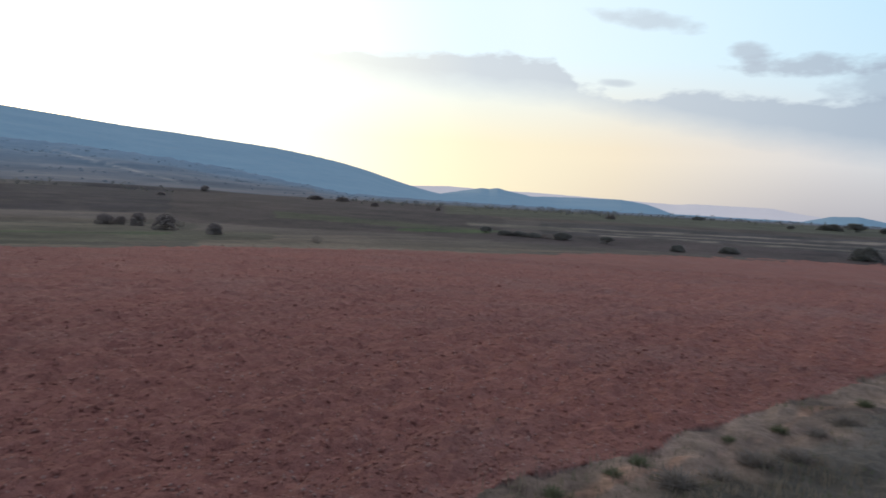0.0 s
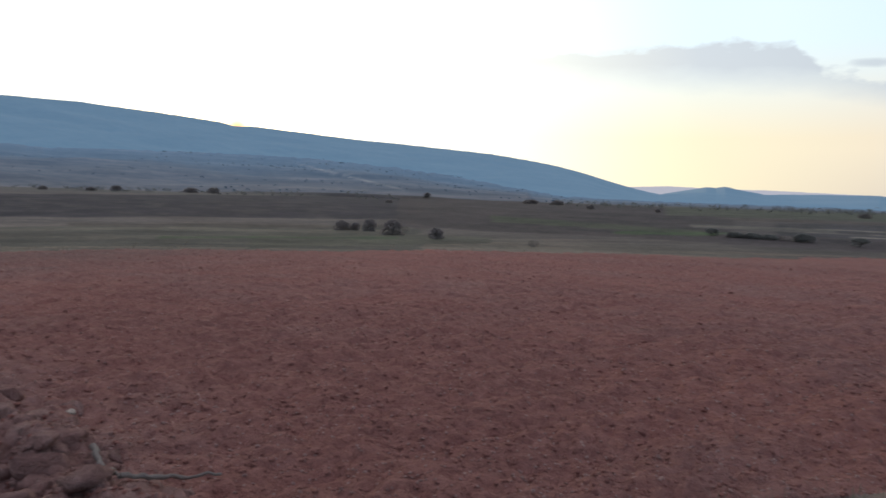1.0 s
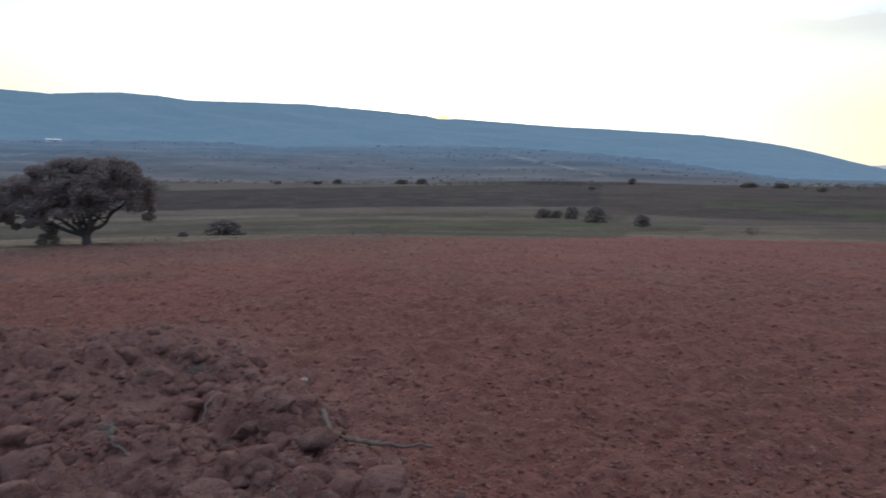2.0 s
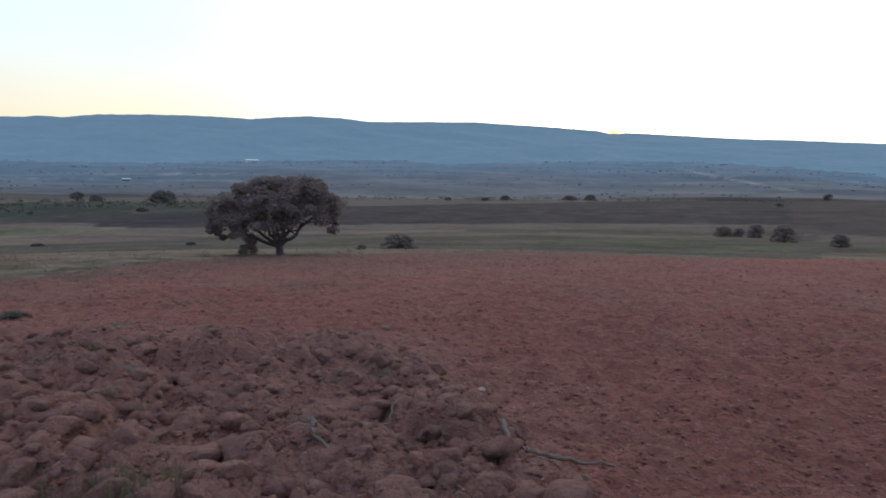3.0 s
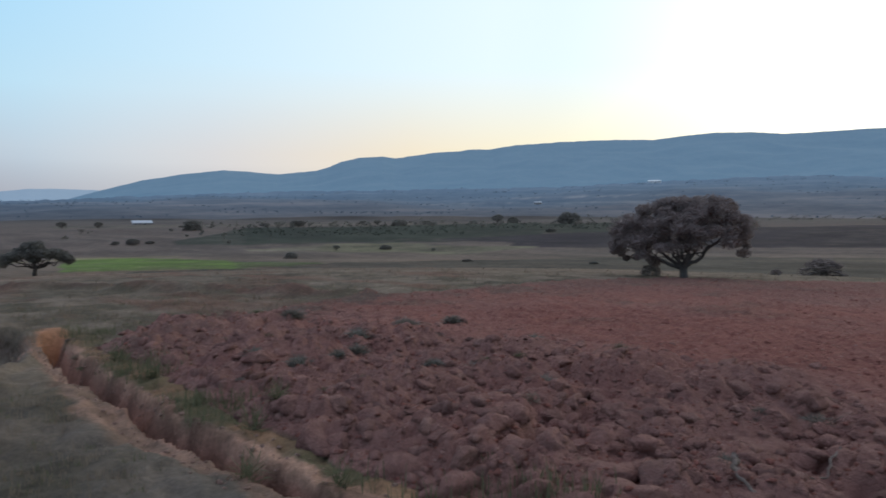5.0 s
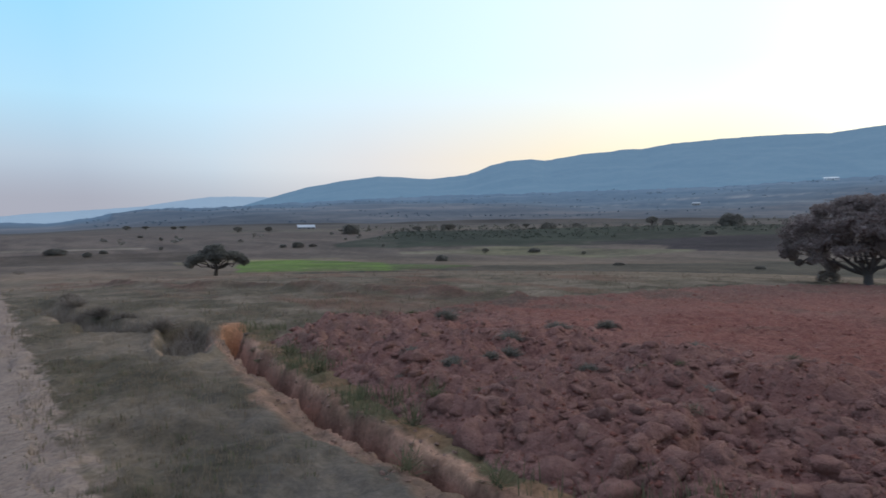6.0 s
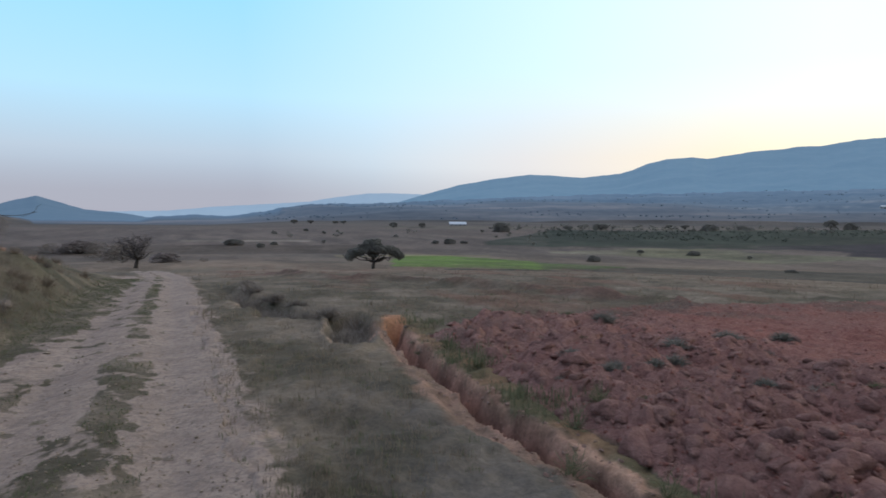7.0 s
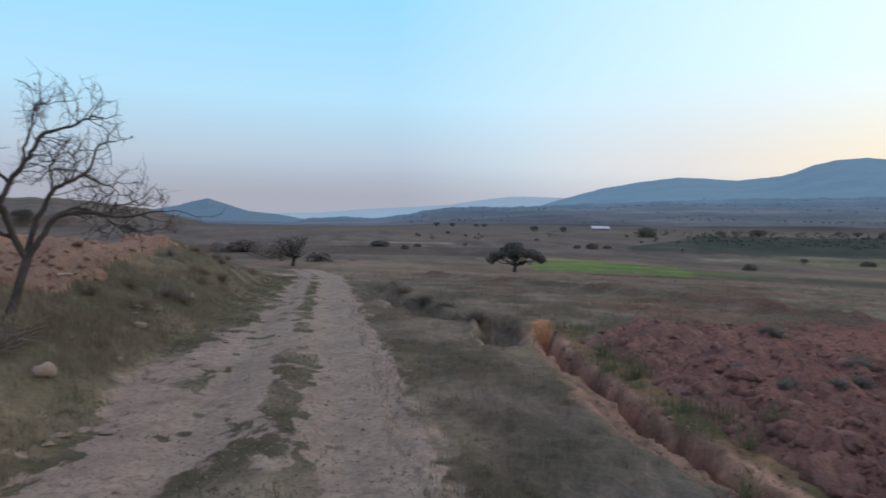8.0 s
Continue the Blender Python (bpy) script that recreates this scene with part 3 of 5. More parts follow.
STRIPS += [
    (57, 98.3, -0.9, -0.35, -2.2, -0.88, (0.030, 0.038, 0.028)),
    (73.7, 98.3, -2.0, -0.48, -2.2, -0.88, (0.030, 0.038, 0.028)),
    (98.3, 103.5, -2.2, -0.9, -2.15, -1.85, (0.045, 0.052, 0.040)),
    (66, 82.3, -2.55, -1.2, -1.95, -1.8, (0.029, 0.023, 0.031)),
    (74, 81, -2.62, -2.5, -3.16, -2.42, (0.150, 0.142, 0.10)),
    (81, 86.5, -3.16, -2.42, -2.9, -2.12, (0.150, 0.144, 0.095)),
    (86.5, 92.4, -2.9, -2.12, -2.8, -2.25, (0.152, 0.146, 0.092)),
    (92.4, 98.2, -2.8, -2.25, -2.74, -2.66, (0.18, 0.165, 0.12)),
    (92.5, 99, -3.8, -3.67, -4.18, -3.46, (0.088, 0.125, 0.042)),
    (99, 111.3, -4.2, -3.46, -3.95, -2.95, (0.115, 0.185, 0.04)),
    (97, 107, -4.32, -4.2, -4.26, -4.14, (0.045, 0.05, 0.036)),
    (103, 116, -3.1, -3.0, -3.2, -3.05, (0.23, 0.20, 0.12)),
    (118, 128, -2.0, -1.88, -1.96, -1.84, (0.24, 0.21, 0.175)),
    (112, 140, -2.9, -2.2, -2.9, -2.2, (0.09, 0.07, 0.058)),
    (80, 112, -0.62, -0.5, -0.75, -0.58, (0.13, 0.115, 0.095)),
]
STRIPS += [
    (-36, -8, -2.05, -1.0, -2.1, -1.1, (0.05, 0.042, 0.044)),
    (-40, -4, -2.9, -2.1, -3.0, -2.15, (0.062, 0.045, 0.045)),
    (-40, -4, -0.98, -0.75, -1.05, -0.85, (0.075, 0.056, 0.047)),
    (-36, -10, -1.28, -1.18, -1.56, -1.46, (0.19, 0.16, 0.135)),
    (-36, -10, -1.62, -1.52, -1.80, -1.72, (0.19, 0.16, 0.135)),
    (-36, -13, -1.96, -1.86, -2.02, -1.94, (0.20, 0.17, 0.14)),
    (-12, -2, -1.75, -1.45, -1.75, -1.45, (0.13, 0.112, 0.092)),
    (-36, 0, -0.75, -0.25, -0.85, -0.25, (0.075, 0.075, 0.05)),
    (21.5, 30.2, 0.45, 0.62, 2.3, 2.42, (0.19, 0.165, 0.14)),
    (64, 84, 1.15, 1.3, 1.0, 1.12, (0.135, 0.125, 0.115)),
]
STRIPS += [
    (60, 76, 1.75, 1.85, 1.5, 1.62, (0.125, 0.115, 0.105)),
]


def cover(x, y, z):
    """Base colour of the ground that is neither ploughed red nor track, far haze painted in."""
    r, az = np.hypot(x, y), azimuth(x, y)
    s, n = along(x, y)
    el = np.degrees(np.arctan2(np.where(r < 420, np.interp(r, FALL_R, FALL_Z), z) - EYE_Z, r))
    one = lambda c: np.broadcast_to(np.array(c, dtype=float), (len(x), 3))
    mix = lambda a, b, f: a + (b - a) * np.asarray(f)[:, None]
    col = mix(one((0.185, 0.138, 0.106)), one((0.13, 0.106, 0.082)), np.clip(0.5 + 0.8 * fbm(x / 12, y / 12, 4, 7), 0, 1))
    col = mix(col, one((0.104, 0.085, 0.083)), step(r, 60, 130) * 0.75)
    brown = np.clip(fbm(s / 11, n / 3.2, 5, 24) * 1.6, -1, 1)
    col = col * (1 + 0.22 * brown * (1 - step(r, 150, 250)))[:, None]
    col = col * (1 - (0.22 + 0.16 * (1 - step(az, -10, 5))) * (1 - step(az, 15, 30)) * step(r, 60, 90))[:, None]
    # far scrub goes grey, then bluish: distance haze in the base colour
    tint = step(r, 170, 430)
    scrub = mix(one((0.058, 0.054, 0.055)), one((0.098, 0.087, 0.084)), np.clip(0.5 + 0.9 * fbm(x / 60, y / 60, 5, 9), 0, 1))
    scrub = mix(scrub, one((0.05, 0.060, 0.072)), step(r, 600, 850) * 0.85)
    knoll = step(az + fbm(x / 30, y / 30, 3, 33), 138, 141) * step(r, 190, 240)
    terrace = np.clip(fbm(az / 5, z * 0.9 + 0.4 * fbm(x / 40, y / 40, 3, 35), 4, 34) * 2.2, -1, 1)
    scrub = mix(scrub, mix(one((0.088, 0.076, 0.064)), one((0.145, 0.11, 0.088)), 0.5 + 0.5 * terrace), knoll)
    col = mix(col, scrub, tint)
    jit = 0.05 * fbm(x / 6, y / 6, 3, 13) * (r < 420)
    aj = az + 60 / np.maximum(r, 20) * 0.6 * fbm(x / 5, y / 5, 3, 14)
    blotch = 0.92 + 0.42 * fbm(x / 7, y / 7, 5, 12, 0.6)
    for a0, a1, lo0, hi0, lo1, hi1, c in STRIPS:
        f = np.clip((az - a0) / (a1 - a0), 0, 1)
        lo, hi = lo0 + (lo1 - lo0) * f, hi0 + (hi1 - hi0) * f
        e = el + jit
        inside = step(e, lo - 0.03, lo + 0.03) * (1 - step(e, hi - 0.03, hi + 0.03)) * step(aj, a0 - 0.2, a0 + 0.2) * (1 - step(aj, a1 - 0.2, a1 + 0.2)) * (r > 24)
        col = mix(col, one(c) * blotch[:, None], inside * np.clip(0.92 + 0.3 * fbm(x / 4, y / 4, 4, 10), 0.5, 0.97))
    # verges near the track: short grass with bare dry patches, the ditch and its lip in bare soil
    close = 1 - step(r, 22, 45)
    grass = mix(one((0.094, 0.080, 0.058)), one((0.182, 0.148, 0.118)), np.clip(0.42 + 0.9 * fbm(x * 0.9, y * 0.9, 5, 15), 0, 1))
    grass = mix(grass, grass * np.array([0.66, 0.71, 0.78]), (1 - step(s + 1.2 * fbm(x / 1.5, y / 1.5, 3, 59), 4.5, 7.5)) * step(n, 0.5, 1.2))
    col = mix(col, grass, close)
    col = mix(col, mix(one((0.084, 0.078, 0.055)), one((0.165, 0.138, 0.104)), np.clip(0.45 + 0.9 * fbm(x * 1.1, y * 1.1, 4, 17), 0, 1)), step(-n, 2.0, 2.8) * close)
    ruddy = np.clip(fbm(s / 5 + 3, n / 1.6, 4, 18) * 2.2 - 0.5, 0, 1) * step(az, 76, 84) * (1 - step(az, 124, 130)) * step(r, 11, 16) * (1 - step(r, 55, 75)) * (n > 1.5)
    col = mix(col, one((0.15, 0.085, 0.064)), ruddy * 0.75)
    ridge = n - np.interp(s, BANK_S, BANK_N) - 0.5 * fbm(s / 2.2, n / 4, 3, 26)
    bare = np.exp(-(ridge / 0.6) ** 2) * np.clip(0.6 + 1.1 * fbm(x / 1.2, y / 1.2, 4, 28), 0, 1) * step(s, 11.5, 13) * (1 - step(s, 31, 36))
    col = mix(col, one((0.115, 0.068, 0.055)), bare * 0.85)
    ends = 1 - step(s, 11.0, 11.4)
    rag = 0.10 * fbm(s * 1.6, n * 1.6, 4, 16)
    deep = step(s, -2.5, 2.0)
    n = n - bend(s)
    a = n - 0.035 - 0.03 * fbm(s * 2.5, (n + bend(s)) * 2.5, 3, 42)
    slim = 0.06 * step(s, 1, 2.5) - 0.09 * step(s, 3.2, 4.6)
    col = mix(col, mix(one((0.20, 0.135, 0.105)), one((0.31, 0.195, 0.15)), np.clip(0.5 + 1.2 * fbm(x * 3, y * 3, 4, 36), 0, 1)), step(n + 1.5 * rag + 0.12 * step(s, 4, 6), 1.96, 2.10) * (1 - step(n, 2.18, 2.22)) * ends * deep * 0.85)
    col = mix(col, mix(one((0.175, 0.100, 0.079)), one((0.31, 0.185, 0.145)), np.clip(0.5 + 1.1 * fbm(x * 4, y * 4, 4, 50), 0, 1)), step(n, 2.18, 2.23) * (1 - step(a + slim, 2.38, 2.43)) * ends * deep)
    col = mix(col, mix(one((0.125, 0.093, 0.078)), one((0.235, 0.172, 0.14)), np.clip(0.5 + fbm(x * 2, y * 2, 4, 47), 0, 1)), step(n + 2 * rag, 2.05, 2.35) * ends * (1 - deep) * (n < 3.2))
    col = mix(col, mix(one((0.20, 0.122, 0.092)), one((0.39, 0.245, 0.18)), np.clip(0.5 + 1.3 * fbm(x * 4, y * 4, 4, 46), 0, 1)), step(a + slim, 2.38, 2.43) * (1 - step(n + slim + 1.4 * rag, 2.46, 2.54)) * ends)
    col = mix(col, mix(one((0.115, 0.10, 0.06)), one((0.24, 0.15, 0.095)), np.clip(0.5 + 1.2 * fbm(x * 2.2, y * 2.2, 4, 60), 0, 1)), step(n + slim + rag, 2.47, 2.56) * (1 - step(n, 2.85, 3.05)) * ends * deep)
    wall = step(s, 10.85, 10.95) * step(a, 2.08, 2.14) * (1 - step(a + slim, 2.42, 2.52))
    col = mix(col, one((0.40, 0.20, 0.115)), wall * 0.9 * (1 - step(s, 11.3, 11.9)))
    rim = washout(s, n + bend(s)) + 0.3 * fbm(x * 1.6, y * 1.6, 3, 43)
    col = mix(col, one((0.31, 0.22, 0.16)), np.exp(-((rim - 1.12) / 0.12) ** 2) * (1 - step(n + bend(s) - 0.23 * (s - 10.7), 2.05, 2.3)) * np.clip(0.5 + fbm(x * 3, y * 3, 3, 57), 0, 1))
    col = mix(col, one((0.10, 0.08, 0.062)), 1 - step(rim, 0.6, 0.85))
    gut = (n + bend(s) - 1.75 + 0.10 * (s - 13)) / 0.5
    col = mix(col, one((0.30, 0.22, 0.165)), np.exp(-((gut + 1.0) / 0.18) ** 2) * step(s, 12.2, 12.8) * (1 - step(s, 15, 17)) * np.clip(0.6 + fbm(x * 3, y * 3, 3, 58), 0, 1))
    return np.clip(col, 0, 1)


TILTH, ROUGH = (0.292, 0.116, 0.088), (0.292, 0.147, 0.118)      # fine red tilth; paler turned clods


def coarse(x, y):
    """Where the plough left big clods: beside the ditch."""
    s, n = along(x, y)
    return (1 - step(n - bend(s), 5.6, 8.6)) * step(s - 0.5 * (n - 3.9), -0.2, 0.8)


def ground_sheet():
    """One sheet to the horizon, cut along its covers: grassland, red field, upper field, track."""
    az = np.concatenate([np.arange(-46, 166, 0.25), np.arange(166, 314, 2.0)])
    rr = [0.01, 0.06, 0.12, 0.2, 0.28, 0.35]
    while rr[-1] < 4800:
        rr.append(rr[-1] * (1.02 if rr[-1] < 3 else 1.006 if rr[-1] < 14 else 1.011 if rr[-1] < 42 else 1.022 if rr[-1] < 1300 else 1.07))
    rr = np.array(rr)
    R, A = np.meshgrid(rr, np.radians(az), indexing="ij")
    x, y = (-R * np.sin(A)).ravel(), (R * np.cos(A)).ravel()
    z, field, upper, road = land(x, y)
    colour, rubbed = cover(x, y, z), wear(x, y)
    turned = np.clip(coarse(x, y) + 0.5 * fbm(x / 2, y / 2, 3, 88), 0, 1)[:, None]
    soil = np.array(TILTH) + (np.array(ROUGH) - np.array(TILTH)) * turned
    dry = (step(A.ravel(), 0.3, 1.0) * step(R.ravel(), 11, 30) * np.clip(0.75 + 0.5 * fbm(x / 6, y / 6, 4, 89), 0, 1))[:, None]
    soil = soil + (np.array((0.178, 0.098, 0.080)) - soil) * dry
    soil = soil * (1 - 0.16 * step(R.ravel(), 18, 40) * (1 - step(np.degrees(A.ravel()), 0, 25)))[:, None]
    weedy = (np.clip(fbm(x / 1.8, y / 1.8, 5, 90, 0.6) * 1.5 - 0.25, 0, 1) * step(A.ravel(), 0.5, 1.3) * step(R.ravel(), 7, 14) * 0.6)[:, None]
    soil = soil + (np.array((0.13, 0.098, 0.074)) - soil) * weedy
    rim = R.ravel() / np.interp(np.degrees(A.ravel()), FIELD_AZ, FIELD_R)
    fade = (step(rim, 0.66, 1.0) * np.clip(0.6 + 0.8 * fbm(x / 1.1, y / 1.1, 5, 87, 0.6), 0, 1) * step(np.degrees(A.ravel()), 55, 85) * 0.85)[:, None]
    soil = soil + (np.array((0.125, 0.092, 0.070)) - soil) * fade
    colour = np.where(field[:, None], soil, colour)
    na, nr = len(az), len(rr)
    i, j = np.meshgrid(np.arange(nr - 1), np.arange(na), indexing="ij")
    k = (j + 1) % na
    quads = np.stack([i * na + j, i * na + k, (i + 1) * na + k, (i + 1) * na + j], -1).reshape(-1, 4)[:, ::-1]
    far_off = (R > 430).ravel()
    kind = np.where(far_off, 4, np.where(field, 1, np.where(upper, 2, np.where(road, 3, 0))))[quads[:, 0]]
    verts = np.stack([x, y, z], -1)
    made = {}
    for code, name, mat, label in (
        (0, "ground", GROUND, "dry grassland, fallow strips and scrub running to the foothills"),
        (1, "ploughed_field", SOIL, "freshly ploughed field of red clay clods"),
        (2, "ploughed_field", ORANGE_SOIL, "raised field of red ploughed soil above the bank"),
        (3, "road", ROAD, "pale rutted dirt track with worn wheel lines"),
        (4, "backdrop", FOOTHILL, "low scrub-covered foothills with painted blue haze"),
    ):
        q = quads[kind == code]
        used, inv = np.unique(q, return_inverse=True)
        me = array_mesh(name, verts[used], inv.reshape(q.shape), mat)
        layer = me.color_attributes.new("surface", "FLOAT_COLOR", "POINT")
        layer.data.foreach_set("color", np.concatenate([colour[used], np.ones((len(used), 1))], 1).astype(np.float32).ravel())
        worn = me.attributes.new("worn", "FLOAT", "POINT")
        worn.data.foreach_set("value", rubbed[used].astype(np.float32))
        made[code] = tagged(new(name, me), label, "ground" if code == 0 else "field" if code < 3 else "road" if code == 3 else "hills", kind="structure")
    return made


ground_sheet()

# ---- mountains ----
# crest lowered near azimuth 35 to imitate the sun's glare over it
SKY_AZ = np.array([-45, -33, -31.3, -29.5, -27.7, -18.5, -16.5, -14.5, -11, -7.1, -5.6, -4.3, -3.6, -2.9, -1.2, 0.5, 2.2, 4.3, 6.5, 9, 11.5, 14.2, 17, 22.2, 25, 29, 33.3, 33.9, 34.6, 35.4, 36.2, 37.1, 41, 46.3, 50,
                   55.2, 57.5, 60, 62.5, 64.6, 67.7, 72.3, 72.9, 75.7, 78, 79.6, 80.4, 82.5, 85.8, 86.9, 88.8, 90.3, 91.2, 92.3, 95.4, 97.5, 99.7, 102.5, 105.6, 108.8, 112, 118])
SKY_EL = np.array([0.2, 0.28, 0.58, 0.5, 0.05, 0.1, 0.75, 1.04, 1.03, 0.94, 1.2, 1.49, 1.37, 1.42, 1.1, 0.76, 1.1, 1.65, 2.3, 2.91, 3.33, 3.72, 3.95, 4.36, 4.5, 4.85, 5.17, 5.22, 5.15, 5.17, 5.40, 5.5, 5.85, 6.18, 6.2,
                   6.15, 6.4, 6.5, 6.35, 6.12, 6.22, 6.17, 6.1, 5.97, 5.63, 5.66, 5.5, 5.4, 4.92, 5.06, 4.95, 4.6, 4.2, 3.87, 3.53, 3.7, 3.8, 3.45, 2.9, 2.0, 1.0, 0.0])


def range_of_hills(name, az, el, foot_r, crest_r, mat, label, seed, gullies=0.16, step_az=0.12):
    """A range with spurs and gullies: foot, slope, crest and a far side."""
    a = np.arange(az[0], az[-1] + 0.01, step_az)
    top = EYE_Z + crest_r * np.tan(np.radians(np.interp(a, az, el)))
    top = top + crest_r * 0.00028 * fbm(a * 2.1, a * 0 + 1.0, 4, seed)
    f = np.concatenate([np.linspace(0, 1, 56), np.linspace(1.04, 1.5, 5)])
    Fm, Am = np.meshgrid(f, a, indexing="ij")
    r = foot_r + (crest_r - foot_r) * Fm
    x, y = -r * np.sin(np.radians(Am)), r * np.cos(np.radians(Am))
    up_slope = np.clip(Fm, 0, 1) ** 1.15
    z = -8 + (np.broadcast_to(top, r.shape) + 8) * up_slope
    ridged = 1 - np.abs(fbm(x / 260, y / 260, 5, seed + 5))
    z = z + (ridged - 0.75) * 0.3 * gullies * np.maximum(top, 20) * np.clip(Fm, 0, 1) * np.clip(1 - Fm, 0, 1) * 4
    z = np.where(Fm > 1, np.broadcast_to(top, r.shape) * np.clip(1 - (Fm - 1) * 2.0, 0, 1) - 6 * (Fm > 1.4), z)
    na = len(a)
    i, j = np.meshgrid(np.arange(len(f) - 1), np.arange(na - 1), indexing="ij")
    quads = np.stack([i * na + j, (i + 1) * na + j, (i + 1) * na + j + 1, i * na + j + 1], -1).reshape(-1, 4)
    me = array_mesh(name, np.stack([x.ravel(), y.ravel(), z.ravel()], -1), quads, mat)
    return tagged(new(name, me), label, "mountains", kind="structure")


range_of_hills("backdrop", SKY_AZ, SKY_EL, 1250, 2800, MOUNTAIN, "long mountain ridge covered in scrub, in evening shade, blue from painted haze", 201)
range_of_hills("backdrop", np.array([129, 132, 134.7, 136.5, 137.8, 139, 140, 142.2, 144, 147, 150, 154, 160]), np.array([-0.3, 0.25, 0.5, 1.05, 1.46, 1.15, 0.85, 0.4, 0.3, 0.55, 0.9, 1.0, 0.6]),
               1500, 2300, HILL, "lone pointed hill on the southern horizon, blue from painted haze", 231)
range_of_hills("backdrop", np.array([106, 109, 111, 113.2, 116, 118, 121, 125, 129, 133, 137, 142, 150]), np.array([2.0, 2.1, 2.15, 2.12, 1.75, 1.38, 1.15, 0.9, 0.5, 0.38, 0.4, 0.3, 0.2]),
               3300, 4300, FAR_RANGE, "far range paled by painted haze", 241, 0.08)
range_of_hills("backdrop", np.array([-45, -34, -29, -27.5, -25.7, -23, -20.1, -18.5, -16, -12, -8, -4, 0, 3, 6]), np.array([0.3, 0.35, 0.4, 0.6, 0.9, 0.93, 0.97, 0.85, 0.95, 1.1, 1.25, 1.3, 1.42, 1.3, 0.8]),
               3300, 4300, HAZY_RANGE, "far range beyond the plain, paled by painted haze", 251, 0.08)


# ---- soil, grass and stones ----
rng = np.random.default_rng(7)


def icosphere(level):
    bm = bmesh.new()
    bmesh.ops.create_icosphere(bm, subdivisions=level, radius=1.0)
    v = np.array([p.co[:] for p in bm.verts])
    f = np.array([[q.index for q in face.verts] for face in bm.faces])
    bm.free()
    return v, f


def lump_shape(level, seed, rough=0.36, flat=0.75):
    """A broken, angular lump of soil or stone of radius about 1."""
    v, f = icosphere(level)
    g = np.random.default_rng(seed)
    for _ in range(7):      # cut faces off it
        d = g.normal(size=3)
        d /= np.linalg.norm(d)
        over = np.clip(v @ d - g.uniform(0.45, 0.85), 0, None)
        v = v - over[:, None] * d
    v = v * (1 + rough * (g.random(len(v)) - 0.5))[:, None]
    return v * (1, 1, flat), f


def spins(count):
    q = rng.normal(size=(count, 4))
    q /= np.linalg.norm(q, axis=1)[:, None]
    a, b, c, d = q.T
    return np.stack([1 - 2 * (c * c + d * d), 2 * (b * c - a * d), 2 * (b * d + a * c), 2 * (b * c + a * d), 1 - 2 * (b * b + d * d), 2 * (c * d - a * b),
                     2 * (b * d - a * c), 2 * (c * d + a * b), 1 - 2 * (b * b + c * c)], -1).reshape(-1, 3, 3)


def scatter_lumps(name, xy, sizes, level, mat, label, category, sink=0.3, smooth=False, low=0.8):
    z = land(xy[:, 0], xy[:, 1])[0]
    shapes = [lump_shape(level, 900 + k) for k in range(6)]
    pick = rng.integers(0, 6, len(xy))
    R = spins(len(xy))
    vs, fs, base = [], [], 0
    for k, (v, f) in enumerate(shapes):
        idx = np.where(pick == k)[0]
        if not len(idx):
            continue
        stretch = rng.uniform(0.7, 1.3, (len(idx), 1, 3))
        p = np.einsum("nij,nvj->nvi", R[idx], v[None] * stretch) * sizes[idx][:, None, None]
        p = p * (1, 1, low) + np.stack([xy[idx, 0], xy[idx, 1], z[idx] + sizes[idx] * sink], -1)[:, None, :]
        vs.append(p.reshape(-1, 3))
        fs.append((f[None] + (np.arange(len(idx)) * len(v))[:, None, None]).reshape(-1, 3) + base)
        base += p.shape[0] * p.shape[1]
    me = array_mesh(name, np.concatenate(vs), np.concatenate(fs), mat, smooth)
    return tagged(new(name, me), label, category, kind="stuff")


def ring_points(count, az0, az1, r0, r1, power=1.0):
    az = np.radians(rng.uniform(az0, az1, count))
    r = r0 * (r1 / r0) ** (rng.random(count) ** power)
    return np.stack([-r * np.sin(az), r * np.cos(az)], -1)


def soil_of(colour, pick=None):
    def shade(n, bsdf):
        node = n.add("ShaderNodeRGB")
        node.outputs[0].default_value = (*colour, 1)
        soil_shade(n, bsdf, node.outputs[0], pick)
    return shade


CLOD = material("turned_clod", soil_of(ROUGH, "island"))
LONE_CLOD = material("large_turned_clod", soil_of(ROUGH, "object"))
CRUMB = material("red_crumb", soil_of(TILTH))
PALE_CRUMB = material("dry_pale_crumb", soil_of((0.40, 0.22, 0.175)))
LIP = material("pale_baked_soil", soil_of((0.33, 0.205, 0.155)))
p = ring_points(26000, 20, 114, 2.6, 16)
keep = land(p[:, 0], p[:, 1])[1] & (rng.random(len(p)) < coarse(p[:, 0], p[:, 1]))
p = p[keep][:2600]
scatter_lumps("clods", p, 0.010 + 0.034 * rng.random(len(p)) ** 2.2, 2, CLOD, "broken red clay clods turned up by the plough", "soil", -0.22, True)
p = ring_points(9000, 34, 114, 3.0, 13, 0.8)
keep = land(p[:, 0], p[:, 1])[1] & (rng.random(len(p)) < coarse(p[:, 0], p[:, 1]))
p = p[keep][:1100]
scatter_lumps("clods", p, 0.035 + 0.085 * rng.random(len(p)) ** 1.8, 2, CLOD, "fist-sized broken clods of red clay beside the ditch", "soil", -0.2, True, 0.7)
p = ring_points(70000, -40, 114, 2.8, 42)
keep = land(p[:, 0], p[:, 1])[1]
p = p[keep][:30000]
pale = ring_points(40000, -40, 114, 2.8, 36)
pale = pale[land(pale[:, 0], pale[:, 1])[1]][:12000]
far = np.hypot(p[:, 0], p[:, 1])
